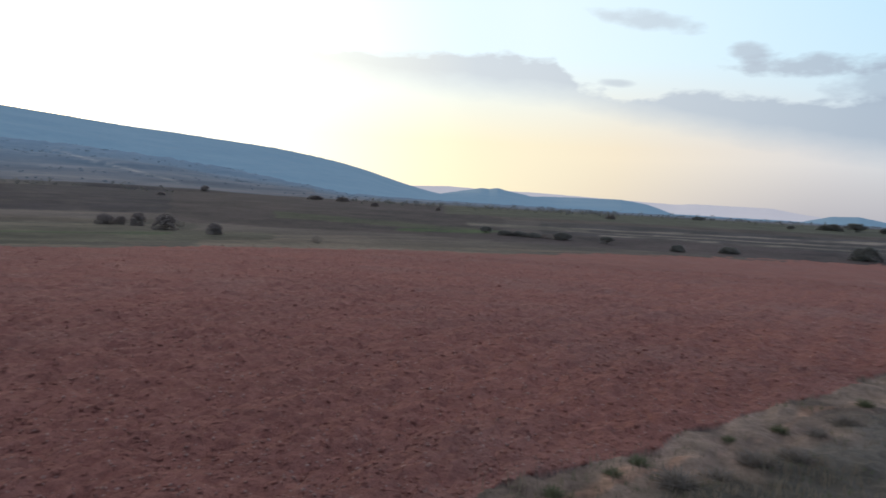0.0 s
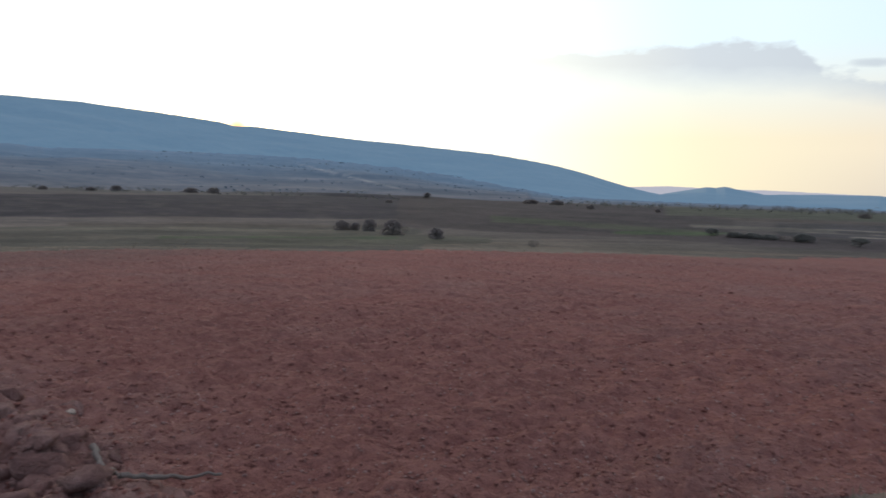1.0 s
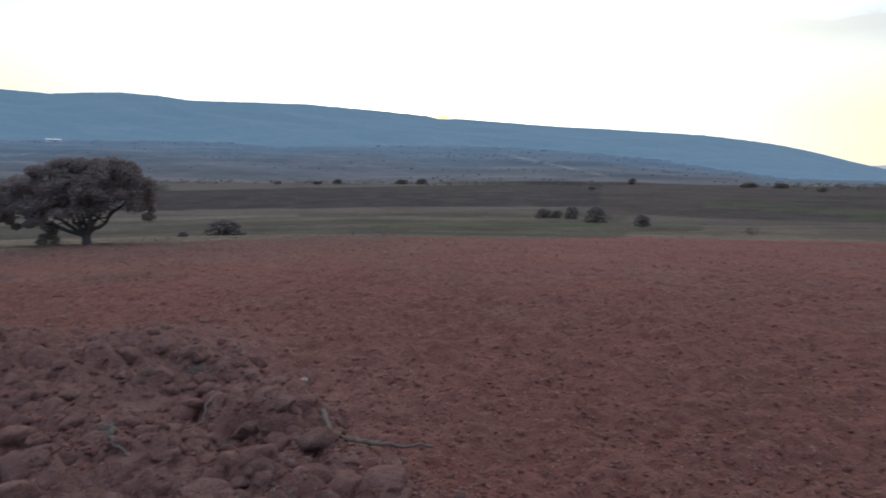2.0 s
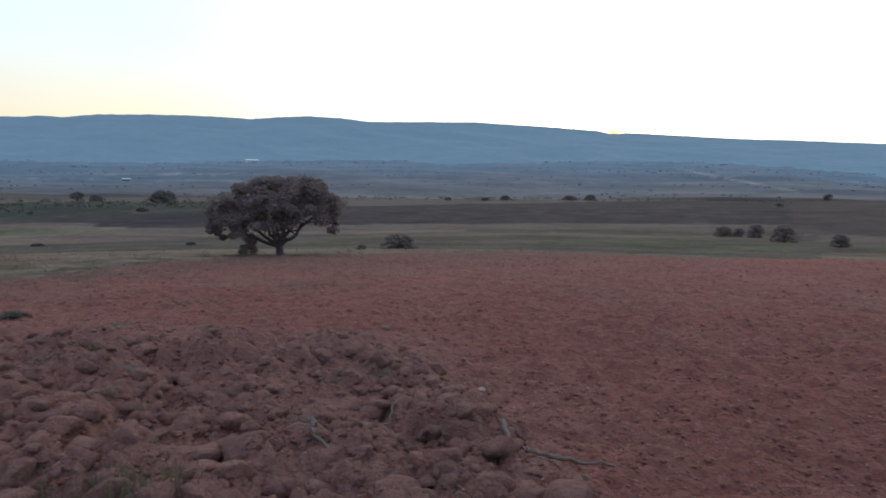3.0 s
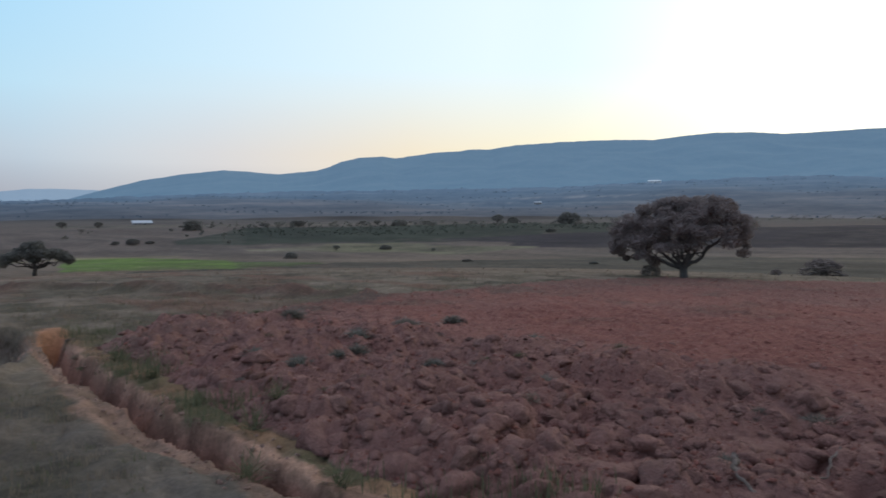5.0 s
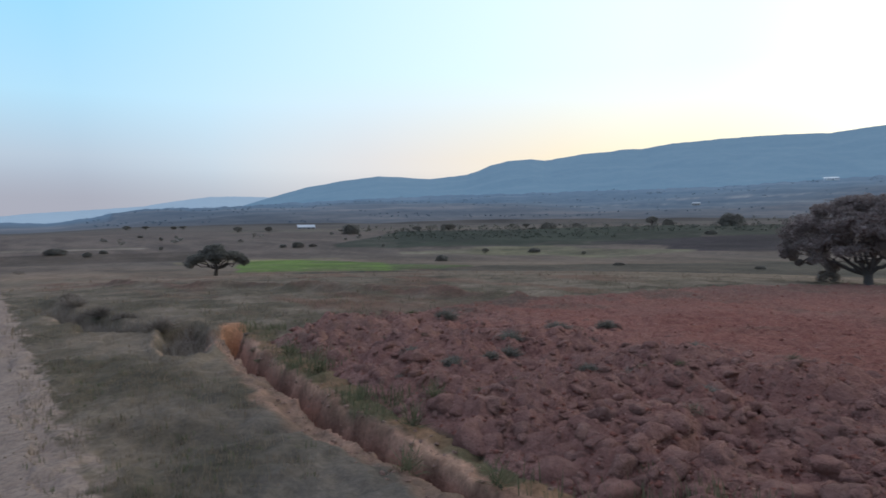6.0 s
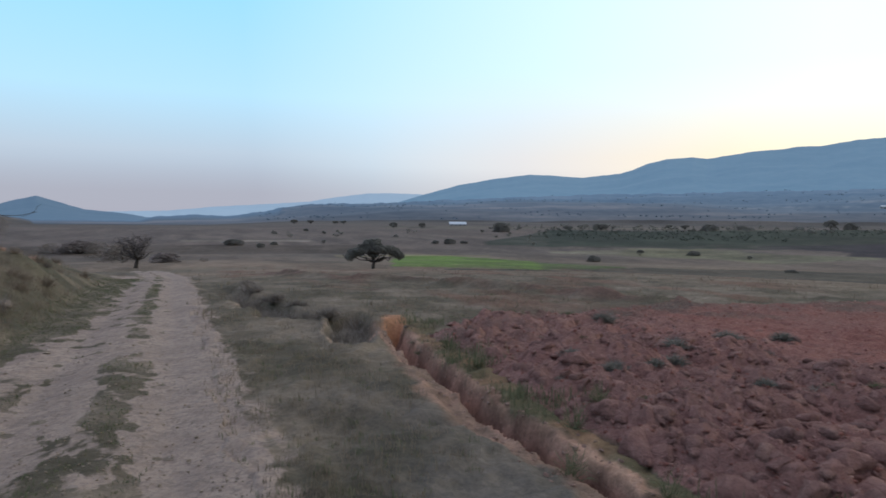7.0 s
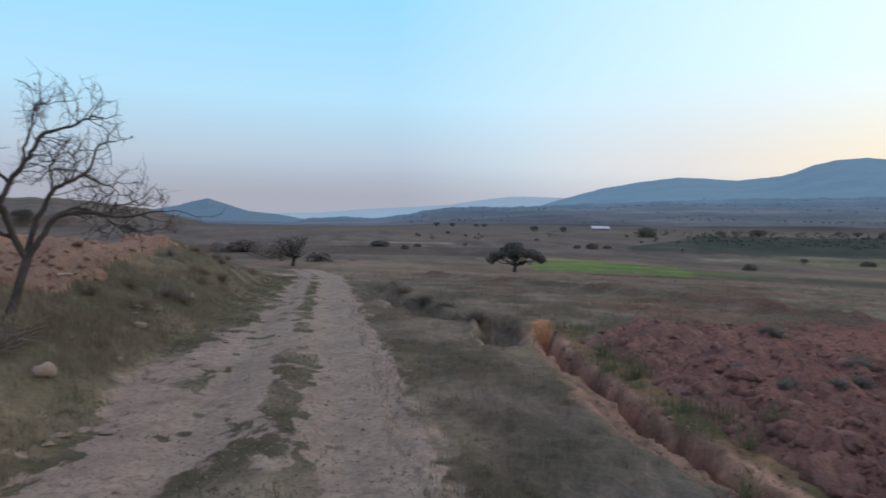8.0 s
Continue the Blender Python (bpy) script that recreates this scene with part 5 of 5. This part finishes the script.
def plain_tree(seed, kind):
    """A small tree or bush one metre high and one wide, to be sized where it stands."""
    g = np.random.default_rng(seed)
    ob = new("bush" if kind in ("bush", "grey", "brown") else "tree")
    leaf = {"tree": LEAF_GREEN, "green": LEAF_GREEN, "bush": LEAF_GREEN, "grey": SCRUB, "brown": LEAF_BROWN, "bare": GREY_BARK}[kind]
    fork = np.array([g.uniform(-0.04, 0.04), 0, 0.26 if kind in ("tree", "green", "bare") else 0.08])
    part("trunk", array_mesh("trunk", *tube([(0, 0, -0.06), fork * 0.5, fork], [0.05, 0.036, 0.034], 7), BARK), ob)
    centres, radii = [], []
    for k in range(6):
        a = k * 1.05 + g.uniform(-0.3, 0.3)
        e = np.array([0.33 * math.cos(a), 0.33 * math.sin(a), g.uniform(0.45, 0.72) if kind in ("tree", "green", "bare") else g.uniform(0.3, 0.55)])
        p = curve_limb(fork, e, -0.05, 0.04, 6, g)
        thick = 0.022 if kind in ("tree", "green", "bare") else 0.010
        part("limb", array_mesh("limb", *tube(p, np.linspace(thick, 0.005, 6), 5), BARK if thick > 0.02 else GREY_BARK), ob)
    if kind == "bare":
        for k in range(16):
            a, tip = g.uniform(0, 2 * math.pi), g.uniform(0.5, 1.0)
            rho = 0.48 * g.random() ** 0.5
            top = np.array([rho * math.cos(a), rho * math.sin(a), 0.95 - 0.9 * rho ** 1.6 * tip])
            p = curve_limb(fork, top, 0.06, 0.06, 8, g)
            subs = [tube(p, np.linspace(0.02, 0.004, 8), 5)]
            for _ in range(16):
                i = g.integers(3, 8)
                e = p[i] + g.normal(size=3) * (0.11, 0.11, 0.08)
                subs.append(tube(curve_limb(p[i], e, 0.05, 0.1, 4, g), np.linspace(0.006, 0.002, 4), 4))
            part("limb", array_mesh("limb", *joined(subs), GREY_BARK), ob)
        return ob
    leafy = kind in ("tree", "green")
    base = 0.34 if leafy else -0.05
    for k_lump in range(60 if leafy else 110):
        a, rho = g.uniform(0, 2 * math.pi), math.sqrt(g.random())
        side = 0.40 * rho * (1 + 0.16 * math.sin(2 * a + seed) + 0.10 * math.sin(5 * a))
        hi = 0.62 + 0.26 * (1 - rho ** 2.5) + g.uniform(-0.06, 0.06) if leafy else 0.20 + 0.66 * math.sqrt(max(0.0, 1 - rho ** 2)) + 0.10 * math.sin(3 * a + seed)
        lo = base + 0.12 * rho - 0.2 * (k_lump % 2) if leafy else 0.0
        centres.append((side * math.cos(a), side * math.sin(a), hi if g.random() < 0.5 else g.uniform(lo, hi)))
        radii.append(g.uniform(0.07, 0.13) if leafy else g.uniform(0.07, 0.12))
    if kind != "grey":
        core_of(ob, np.array(centres), np.array(radii), BROWN_MASS if kind == "brown" else GREEN_MASS, seed, 0.5 if leafy else 0.62)
    v, f = leaves(np.array(centres), np.array(radii) * (1.2 if leafy else 1.45), (4600 if leafy else 6000) if kind != "grey" else 1500, 0.024, g, 0.9)
    part("crown", array_mesh("crown", v, f, leaf, False), ob)
    return ob


LABELS = {"tree": ("small dark tree standing alone on the dry plain", "tree"), "green": ("dark green tree at the edge of the fields", "tree"),
          "bush": ("low dark bush on the dry plain", "bush"), "grey": ("sparse grey bush on the fallow land", "bush"), "brown": ("brown rounded bush on the fallow land, lightened by painted haze", "bush"), "bare": ("dark leafless tree beside the end of the track", "tree")}
STOCK = {kind: [plain_tree(60 + 7 * i + 3 * len(kind), kind) for i in range(1 if kind == "bare" else 3)] for kind in LABELS}
first_use = {}


def stand(az, el, tall, wide, kind, label="", group="trees and bushes on the plain"):
    """A tree whose foot shows at that angle from the eye; tall and wide in degrees."""
    r = reach(az, el)
    x, y = out_at(az, r)
    k = radians(1) * r
    src = STOCK[kind][int(abs(az) * 10) % len(STOCK[kind])]
    m = pose(x, y, height(x, y) - 0.03 * tall * k, 0, 0, az + (abs(az) * 77) % 50 - 25) @ Matrix.Diagonal((wide * k * 1.3, wide * k * 1.3, tall * k * 1.1, 1))
    if src.name in first_use:
        ob = copy_thing(src, m @ Matrix.Diagonal((1 / src.scale[0], 1 / src.scale[1], 1 / src.scale[2], 1)))
    else:
        first_use[src.name] = True
        src.matrix_basis = m
        bpy.context.view_layer.update()
        ob = src
    text, cat = LABELS[kind]
    return tagged(ob, label or text, cat, group)


# trees and bushes: azimuth, foot, height and width in degrees, kind; from north to south
TREES = [
    (-35.2, -2.4, 0.9, 2.0, "bush"), (-33.3, -0.5, 0.45, 1.2, "bush"), (-32.0, -2.5, 0.95, 2.0, "bush"), (-31.2, -0.5, 0.6, 1.3, "green"), (-29.6, -0.5, 0.45, 1.6, "bush"), (-27.0, -0.55, 0.25, 0.5, "bush"),
    (-22.9, -2.73, 0.5, 1.4, "bush"), (-20.4, -0.28, 0.3, 0.8, "bush"), (-19.1, -2.88, 0.55, 1.1, "bush"), (-13.7, -0.6, 0.34, 0.72, "brown"), (-13.5, -2.65, 0.6, 1.0, "tree"), (-9.9, -2.5, 0.6, 1.3, "bush"),
    (-8.7, -2.48, 0.4, 1.0, "grey"), (-7.6, -2.45, 0.38, 1.1, "bush"), (-6.4, -2.42, 0.4, 1.2, "bush"), (-5.2, -2.4, 0.4, 1.2, "bush"), (-3.5, -2.32, 0.55, 1.0, "tree"), (0.6, -0.7, 0.28, 0.40, "brown"),
    (5.9, -0.6, 0.33, 0.56, "brown"), (8.6, -0.35, 0.38, 0.96, "brown"), (10.5, -3.9, 0.6, 1.0, "grey"), (10.8, -0.3, 0.33, 1.28, "brown"),
]
TREES += [
    (18.7, -3.5, 0.9, 1.1, "brown"), (19.5, -0.1, 0.33, 0.56, "brown"), (21.3, -3.0, 0.5, 0.8, "grey"), (22.4, -3.25, 1.2, 1.4, "brown"), (22.7, -0.6, 0.24, 0.48, "brown"),
    (24.3, -3.0, 0.95, 1.1, "brown"), (25.5, -2.95, 0.6, 0.8, "brown"), (26.6, -2.95, 0.75, 1.1, "brown"), (36.8, -0.25, 0.47, 0.80, "brown"), (38.5, -0.25, 0.40, 0.96, "brown"),
    (43.8, -0.25, 0.38, 0.80, "brown"), (45.5, -0.3, 0.28, 0.64, "brown"), (48.6, -0.3, 0.28, 0.56, "brown"), (53.0, -4.42, 1.15, 2.3, "brown"), (56.1, -4.5, 0.5, 0.8, "brown"),
    (65.4, -4.78, 0.95, 1.5, "brown"), (69.5, -3.9, 0.22, 0.8, "bush"), (71.4, -0.6, 0.98, 1.6, "bush"),
]
TREES += [
    (72.9, -1.25, 0.3, 0.8, "bush"), (76.0, -0.5, 0.5, 0.9, "bush"), (77.3, -0.5, 0.7, 0.9, "tree"), (80.0, -3.75, 0.22, 0.9, "bush"), (82.8, -2.92, 0.3, 0.35, "tree"), (83.2, -0.6, 0.32, 0.8, "bush"),
    (85.6, -0.72, 0.52, 1.1, "bush"), (86.8, -2.68, 0.36, 0.9, "bush"), (87.4, -0.66, 0.4, 0.6, "tree"), (88.6, -0.65, 0.38, 0.5, "tree"), (90.9, -2.76, 0.42, 0.5, "tree"), (93.9, -0.75, 0.5, 1.3, "green"),
    (94.6, -3.36, 0.5, 0.95, "bush"), (96.6, -0.7, 0.3, 0.7, "bush"), (102.1, -1.0, 0.78, 1.35, "bush"), (105.3, -2.0, 0.22, 0.6, "bush"), (106.5, -2.06, 0.46, 0.9, "bush"), (107.7, -2.05, 0.3, 0.5, "bush"),
    (108.8, -0.76, 0.46, 0.6, "tree"), (111.2, -0.74, 0.46, 0.7, "tree"), (115.3, -0.45, 0.27, 0.5, "tree"), (116.0, -0.45, 0.25, 0.5, "tree"),
]
TREES += [
    (117.0, -2.1, 0.3, 0.3, "tree"), (118.0, -0.45, 0.3, 0.5, "tree"), (118.4, -1.05, 0.2, 0.4, "bush"), (119.35, -0.45, 0.32, 0.6, "tree"), (121.0, -2.2, 0.25, 0.6, "bush"), (122.1, -2.42, 0.36, 0.6, "bush"),
    (124.2, -2.2, 0.46, 1.4, "bush"), (126.5, -3.5, 0.25, 0.8, "grey"), (129.4, -3.55, 0.75, 1.8, "brown"), (131.5, -3.95, 2.4, 3.0, "bare"), (132.7, -3.3, 1.1, 1.7, "brown"), (132.4, -3.5, 1.5, 2.6, "grey"),
    (133.9, -3.1, 1.2, 1.8, "grey"), (135.2, -2.75, 0.9, 2.4, "brown"), (136.9, -2.7, 0.7, 2.0, "grey"), (140.4, -1.35, 1.3, 1.5, "grey"), (143.5, -1.2, 0.35, 0.8, "bush"), (148.0, -0.9, 0.4, 0.8, "bush"), (150.5, -0.9, 0.5, 1.4, "bush"),
]
for row in TREES:
    stand(*row)
for spare in [ob for kind in LABELS for ob in STOCK[kind] if ob.name not in first_use]:
    for piece in list(spare.children):
        bpy.data.objects.remove(piece)
    bpy.data.objects.remove(spare)

# belts of small trees too many to count: along the far edge of the plain and over the foothills
g = np.random.default_rng(5)


def thicket(name, places, sizes, mat, label, leaf=0.16, per=26):
    xy = np.array(places)
    c = np.concatenate([xy, (land(xy[:, 0], xy[:, 1], False)[0] + 0.38 * sizes)[:, None]], 1)
    cent = np.repeat(c, 3, 0) + g.normal(size=(len(c) * 3, 3)) * np.repeat(sizes, 3)[:, None] * (0.35, 0.35, 0.12)
    v, f = leaves(cent, np.repeat(sizes, 3) * 0.42, len(c) * per, 1.0, g, 0.85)
    mid = v.reshape(-1, 4, 3).mean(1, keepdims=True)
    v = (mid + (v.reshape(-1, 4, 3) - mid) * (leaf * sizes.mean())).reshape(-1, 3)
    return tagged(new(name, array_mesh(name, v, f, mat, False)), label, "trees", kind="stuff")


places, sizes = [], []
for az0, az1, el0, el1, count, size in ((22, 70, -0.32, -0.12, 150, 2.0), (66, 103, -0.85, -0.5, 120, 1.7), (-14, 8, -0.45, -0.15, 120, 2.4), (-36, -12, -0.35, -0.1, 90, 2.2), (96, 122, -2.2, -1.0, 12, 1.1)):
    for _ in range(count):
        a = g.uniform(az0, az1)
        places.append(out_at(a, reach(a, g.uniform(el0, el1))))
        sizes.append(size * g.uniform(0.5, 1.5))
thicket("tree_belt", places, np.array(sizes), LEAF_GREEN, "belts of small dark trees along the far edge of the plain")
places, sizes = [], []
while len(places) < 700:
    a, r = g.uniform(4, 122), 430 * (1000 / 430) ** g.random()
    x, y = out_at(a, r)
    hedge = fbm(np.array([a / 9]), np.array([r / 26]), 4, 77, 0.6)[0]
    if hedge > g.uniform(0.05, 0.7):
        places.append((x, y))
        sizes.append(g.uniform(0.6, 2.0) * (0.7 + 0.0006 * r))
for a0, e0 in ((17.4, 1.78), (27.0, 2.55), (38.8, 2.85), (40.2, 2.85), (65.7, 2.6), (77.0, 2.0)):
    for _ in range(9):
        a = a0 + g.normal() * 0.35
        places.append(out_at(a, reach(a, e0)))
        sizes.append(g.uniform(1.5, 3.6))
thicket("hillside_scrub", places, np.array(sizes), HILL_SCRUB, "scattered scrub and small trees over the foothills, with painted haze", 0.3, 14)
# orchard rows
places, sizes = [], []
for _ in range(420):
    a = g.uniform(66, 99)
    places.append(out_at(a, reach(a, g.uniform(-1.55, -0.7) if a > 80 else g.uniform(-1.0, -0.5))))
    sizes.append(g.uniform(0.5, 1.0))
thicket("orchard", places, np.array(sizes), ORCHARD_LEAF, "rows of low dark green orchard bushes", 0.2, 18)


def lone_tree():
    """The gnarled round tree beside the green strip."""
    g = np.random.default_rng(17)
    az, r = 113.1, 62.0
    x, y = out_at(az, r)
    ob = empty("lone_tree", pose(x, y, height(x, y) - 0.05, 0, 0, az), "gnarled dark tree with a lobed crown beside a green strip", "tree")
    part("trunk", array_mesh("trunk", *tube([(0, 0, -0.1), (0.02, 0, 0.35), (0.1, 0, 0.7)], [0.2, 0.15, 0.15], 8), BARK), ob)
    lobes = [(-1.68, 0.1, 1.5, 0.62), (-2.1, -0.1, 1.22, 0.42), (-1.25, -0.4, 1.7, 0.55), (0.08, 0.1, 2.42, 0.56), (-0.2, -0.3, 1.85, 0.66), (-0.85, 0.3, 1.95, 0.55), (0.4, 0.4, 2.0, 0.6),
             (1.2, -0.2, 1.75, 0.52), (2.05, 0.0, 1.55, 0.52), (2.4, 0.1, 1.25, 0.32), (1.65, 0.3, 1.7, 0.45), (-0.3, 0.7, 1.7, 0.55), (0.5, -0.7, 1.7, 0.55), (0.0, 0.0, 1.5, 0.5), (-0.45, 0.0, 2.25, 0.42)]
    centres, radii = [], []
    for lx, ly, lz, lr in lobes:
        part("limb", array_mesh("limb", *tube(curve_limb((0.1, 0, 0.68), (lx * 0.9, ly, lz * 0.92), -0.04, 0.05, 7, g), np.linspace(0.08, 0.025, 7), 6), BARK), ob)
        for _ in range(15):
            d = g.normal(size=3)
            d /= np.linalg.norm(d)
            centres.append(np.array((lx, ly, lz)) + d * lr * g.uniform(0.3, 0.85) * (1, 1, 0.85))
            radii.append(g.uniform(0.24, 0.40))
    core_of(ob, np.array(centres), np.array(radii), GREEN_MASS, 22, 0.5)
    v, f = leaves(np.array(centres), np.array(radii) * 1.15, 26000, 0.07, g)
    part("crown", array_mesh("crown", v, f, LEAF_GREEN, False), ob, "lobed crown of dark leaves")


lone_tree()


def thorn_tree():
    """The bare thorn tree on the bank: trunk, main limbs, and a mesh of twigs for each limb."""
    g = np.random.default_rng(23)
    az, r = 151.4, 8.0
    x, y = -0.07 - r * math.sin(radians(az)), -0.6 + r * math.cos(radians(az))
    k = 0.0055
    at = lambda px, py, d=0.0: (px * k, d, py * k)
    ob = empty("thorn_tree", pose(x, y, height(x, y) - 0.02, 0, 0, az), "bare leafless thorn tree with crooked limbs on the bank", "tree")
    part("trunk", array_mesh("trunk", *tube([at(-3, -12), at(2, 20), at(14, 62), at(22, 95), at(31, 128)], [0.07, 0.052, 0.045, 0.042, 0.044], 9), THORN_BARK), ob)
    limbs = [
        ([(29, 125), (12, 160), (-4, 205), (-10, 228), (2, 262), (22, 290), (36, 318), (50, 345), (66, 358), (95, 366), (125, 384), (148, 386)], 0.046, -0.3),
        ([(22, 290), (27, 322), (33, 350), (40, 380), (46, 402), (58, 418)], 0.024, 0.2),
        ([(30, 128), (38, 165), (48, 200), (62, 232), (78, 258), (102, 272), (124, 284), (140, 300), (146, 338), (166, 352), (186, 356)], 0.04, 0.35),
        ([(33, 130), (52, 162), (74, 203), (100, 211), (132, 212), (166, 206), (200, 206), (232, 214), (260, 218)], 0.042, -0.15),
    ]
    limbs += [
        ([(74, 203), (108, 222), (140, 214), (172, 196), (196, 180), (210, 168)], 0.022, 0.4),
        ([(-4, 205), (-28, 228), (-52, 262), (-66, 300), (-92, 330), (-120, 345)], 0.03, 0.3),
        ([(2, 262), (-20, 290), (-30, 330), (-48, 362), (-70, 380)], 0.024, -0.4),
        ([(12, 160), (-20, 178), (-60, 190), (-98, 214), (-130, 220)], 0.028, -0.2),
    ]
    limbs += [
        ([(62, 232), (70, 262), (66, 296), (78, 318), (84, 330)], 0.018, -0.4),
        ([(124, 284), (150, 268), (172, 262), (184, 250), (180, 226)], 0.016, 0.1),
        ([(166, 206), (184, 228), (214, 236), (240, 232)], 0.014, 0.3),
        ([(102, 272), (112, 300), (108, 326), (126, 344)], 0.014, 0.5),
    ]
    for pts, thick, deep in limbs:
        m = len(pts)
        line = np.array([at(px, py, deep * i / m * 1.2 + g.normal() * 0.02) for i, (px, py) in enumerate(pts)])
        # smooth the crooked line a little
        t = np.linspace(0, m - 1, m * 3)
        fine = np.stack([np.interp(t, np.arange(m), line[:, c]) for c in range(3)], -1) + g.normal(size=(m * 3, 3)) * 0.007
        fine[0] = line[0]
        limb = part("limb", array_mesh("limb", *tube(fine, np.linspace(thick * 0.8, thick * 0.16, m * 3), 6), THORN_BARK), ob)
        twigs = []

        def sprout(start, way, length, thick, level):
            steps = 6
            p, d, pts_ = np.array(start), np.array(way), [np.array(start)]
            for _ in range(steps):
                d = d + g.normal(size=3) * 0.24 + (0, 0, 0.05)
                d /= np.linalg.norm(d)
                p = p + d * length / steps
                pts_.append(p.copy())
            twigs.append(tube(pts_, np.linspace(thick, thick * 0.4, steps + 1), 4))
            if level:
                for i in (2, 3, 5):
                    side = d + g.normal(size=3) * 0.9
                    sprout(pts_[i], side / np.linalg.norm(side), length * g.uniform(0.45, 0.7), thick * 0.6, level - 1)

        count = int(m * 1.7)
        for _ in range(count):
            i = g.integers(m, m * 3 - 1)
            d = fine[i + 1] - fine[i - 1]
            d = d / np.linalg.norm(d) + g.normal(size=3) * 0.75 + (0, 0, 0.2)
            sprout(fine[i], d / np.linalg.norm(d), g.uniform(0.20, 0.48), 0.0058, 2)
        part("spray", array_mesh("spray", *joined(twigs), THORN_BARK), limb)


thorn_tree()


def stick(points, thick, label):
    g = np.random.default_rng(int(abs(points[0][0]) * 100))
    line = np.array([(x * 0.92, y * 0.92, height(x * 0.92, y * 0.92) + dz) for x, y, dz in points])
    t = np.linspace(0, len(line) - 1, len(line) * 4)
    fine = np.stack([np.interp(t, np.arange(len(line)), line[:, c]) for c in range(3)], -1) + g.normal(size=(len(t), 3)) * thick * 0.5
    v, f = tube(fine, np.linspace(thick, thick * 0.5, len(t)) * g.uniform(0.8, 1.25, len(t)), 7)
    return tagged(new("stick", array_mesh("stick", v, f, STICK)), label, "stick", "dead sticks on the field")


stick([(-3.46, 3.29, 0.07), (-3.27, 3.14, 0.06), (-3.09, 3.01, 0.05), (-2.96, 2.93, 0.05), (-2.85, 2.86, 0.04)], 0.017, "crooked bleached stick lying on the red clods")
stick([(-2.86, 2.87, 0.05), (-2.76, 3.05, 0.05), (-2.74, 3.28, 0.04), (-2.58, 3.40, 0.03)], 0.015, "grey dead branch lying across the red clods")
stick([(-4.12, 2.13, 0.09), (-4.02, 2.05, 0.06), (-3.9, 2.02, 0.06), (-3.75, 2.04, 0.05)], 0.018, "bent grey root sticking out of the clods")
stick([(-4.40, 3.09, 0.06), (-4.28, 2.93, 0.07), (-4.15, 2.78, 0.05), (-4.03, 2.57, 0.04)], 0.009, "thin dry stalk lying on the clods")


def box(sx, sy, sz, bevel=0.03):
    bm = bmesh.new()
    bmesh.ops.create_cube(bm, size=1.0)
    bmesh.ops.scale(bm, vec=(sx, sy, sz), verts=bm.verts)
    bmesh.ops.bevel(bm, geom=bm.edges[:], offset=bevel, segments=2, affect="EDGES")
    return bm


def box_mesh(name, sx, sy, sz, mat, bevel=0.03):
    bm = box(sx, sy, sz, bevel)
    me = bpy.data.meshes.new(name)
    bm.to_mesh(me)
    bm.free()
    me.materials.append(mat)
    return me


def shed(az, el, long, deep, tall, label, turn=0.0, bays=4, walls=None, roof=None):
    """A low farm building with a single-pitch sheet roof, doors and windows."""
    x, y = out_at(az, reach(az, el))
    ob = empty("farm_building", pose(x, y, height(x, y) - 0.2, 0, 0, az + turn), label, "building", "farm buildings")
    wall = part("wall", box_mesh("wall", long, deep, tall, walls or PLASTER, 0.05), ob, at=pose(0, 0, tall / 2))
    part("roof", box_mesh("roof", long * 1.06, deep * 1.2, 0.22, roof or GREY_SHEET), ob, "white sheet-metal roof catching the sky", at=pose(0, 0, tall + 0.25, 12, 0, 0))
    for i in range(bays):
        px = long * ((i + 0.5) / bays - 0.5)
        door = i == bays // 2
        part("door" if door else "window", box_mesh("opening", long / bays * 0.42, 0.12, tall * (0.75 if door else 0.35), DARK_OPENING, 0.02), wall, at=pose(px, -deep / 2 - 0.03, -tall * (0.12 if door else -0.05)))
    return ob


shed(105.75, -0.5, 6.6, 4.0, 0.9, "low farm shed with a white sheet roof on the plain", 4)
shed(64.6, 2.66, 16.0, 8.0, 3.0, "long whitewashed farm building on the foothill", 6, 6, WHITEWASH, WHITE_SHEET)
shed(73.9, 1.05, 7.0, 5.0, 2.2, "small pale house among the scrub of the foothill", -8, 3)
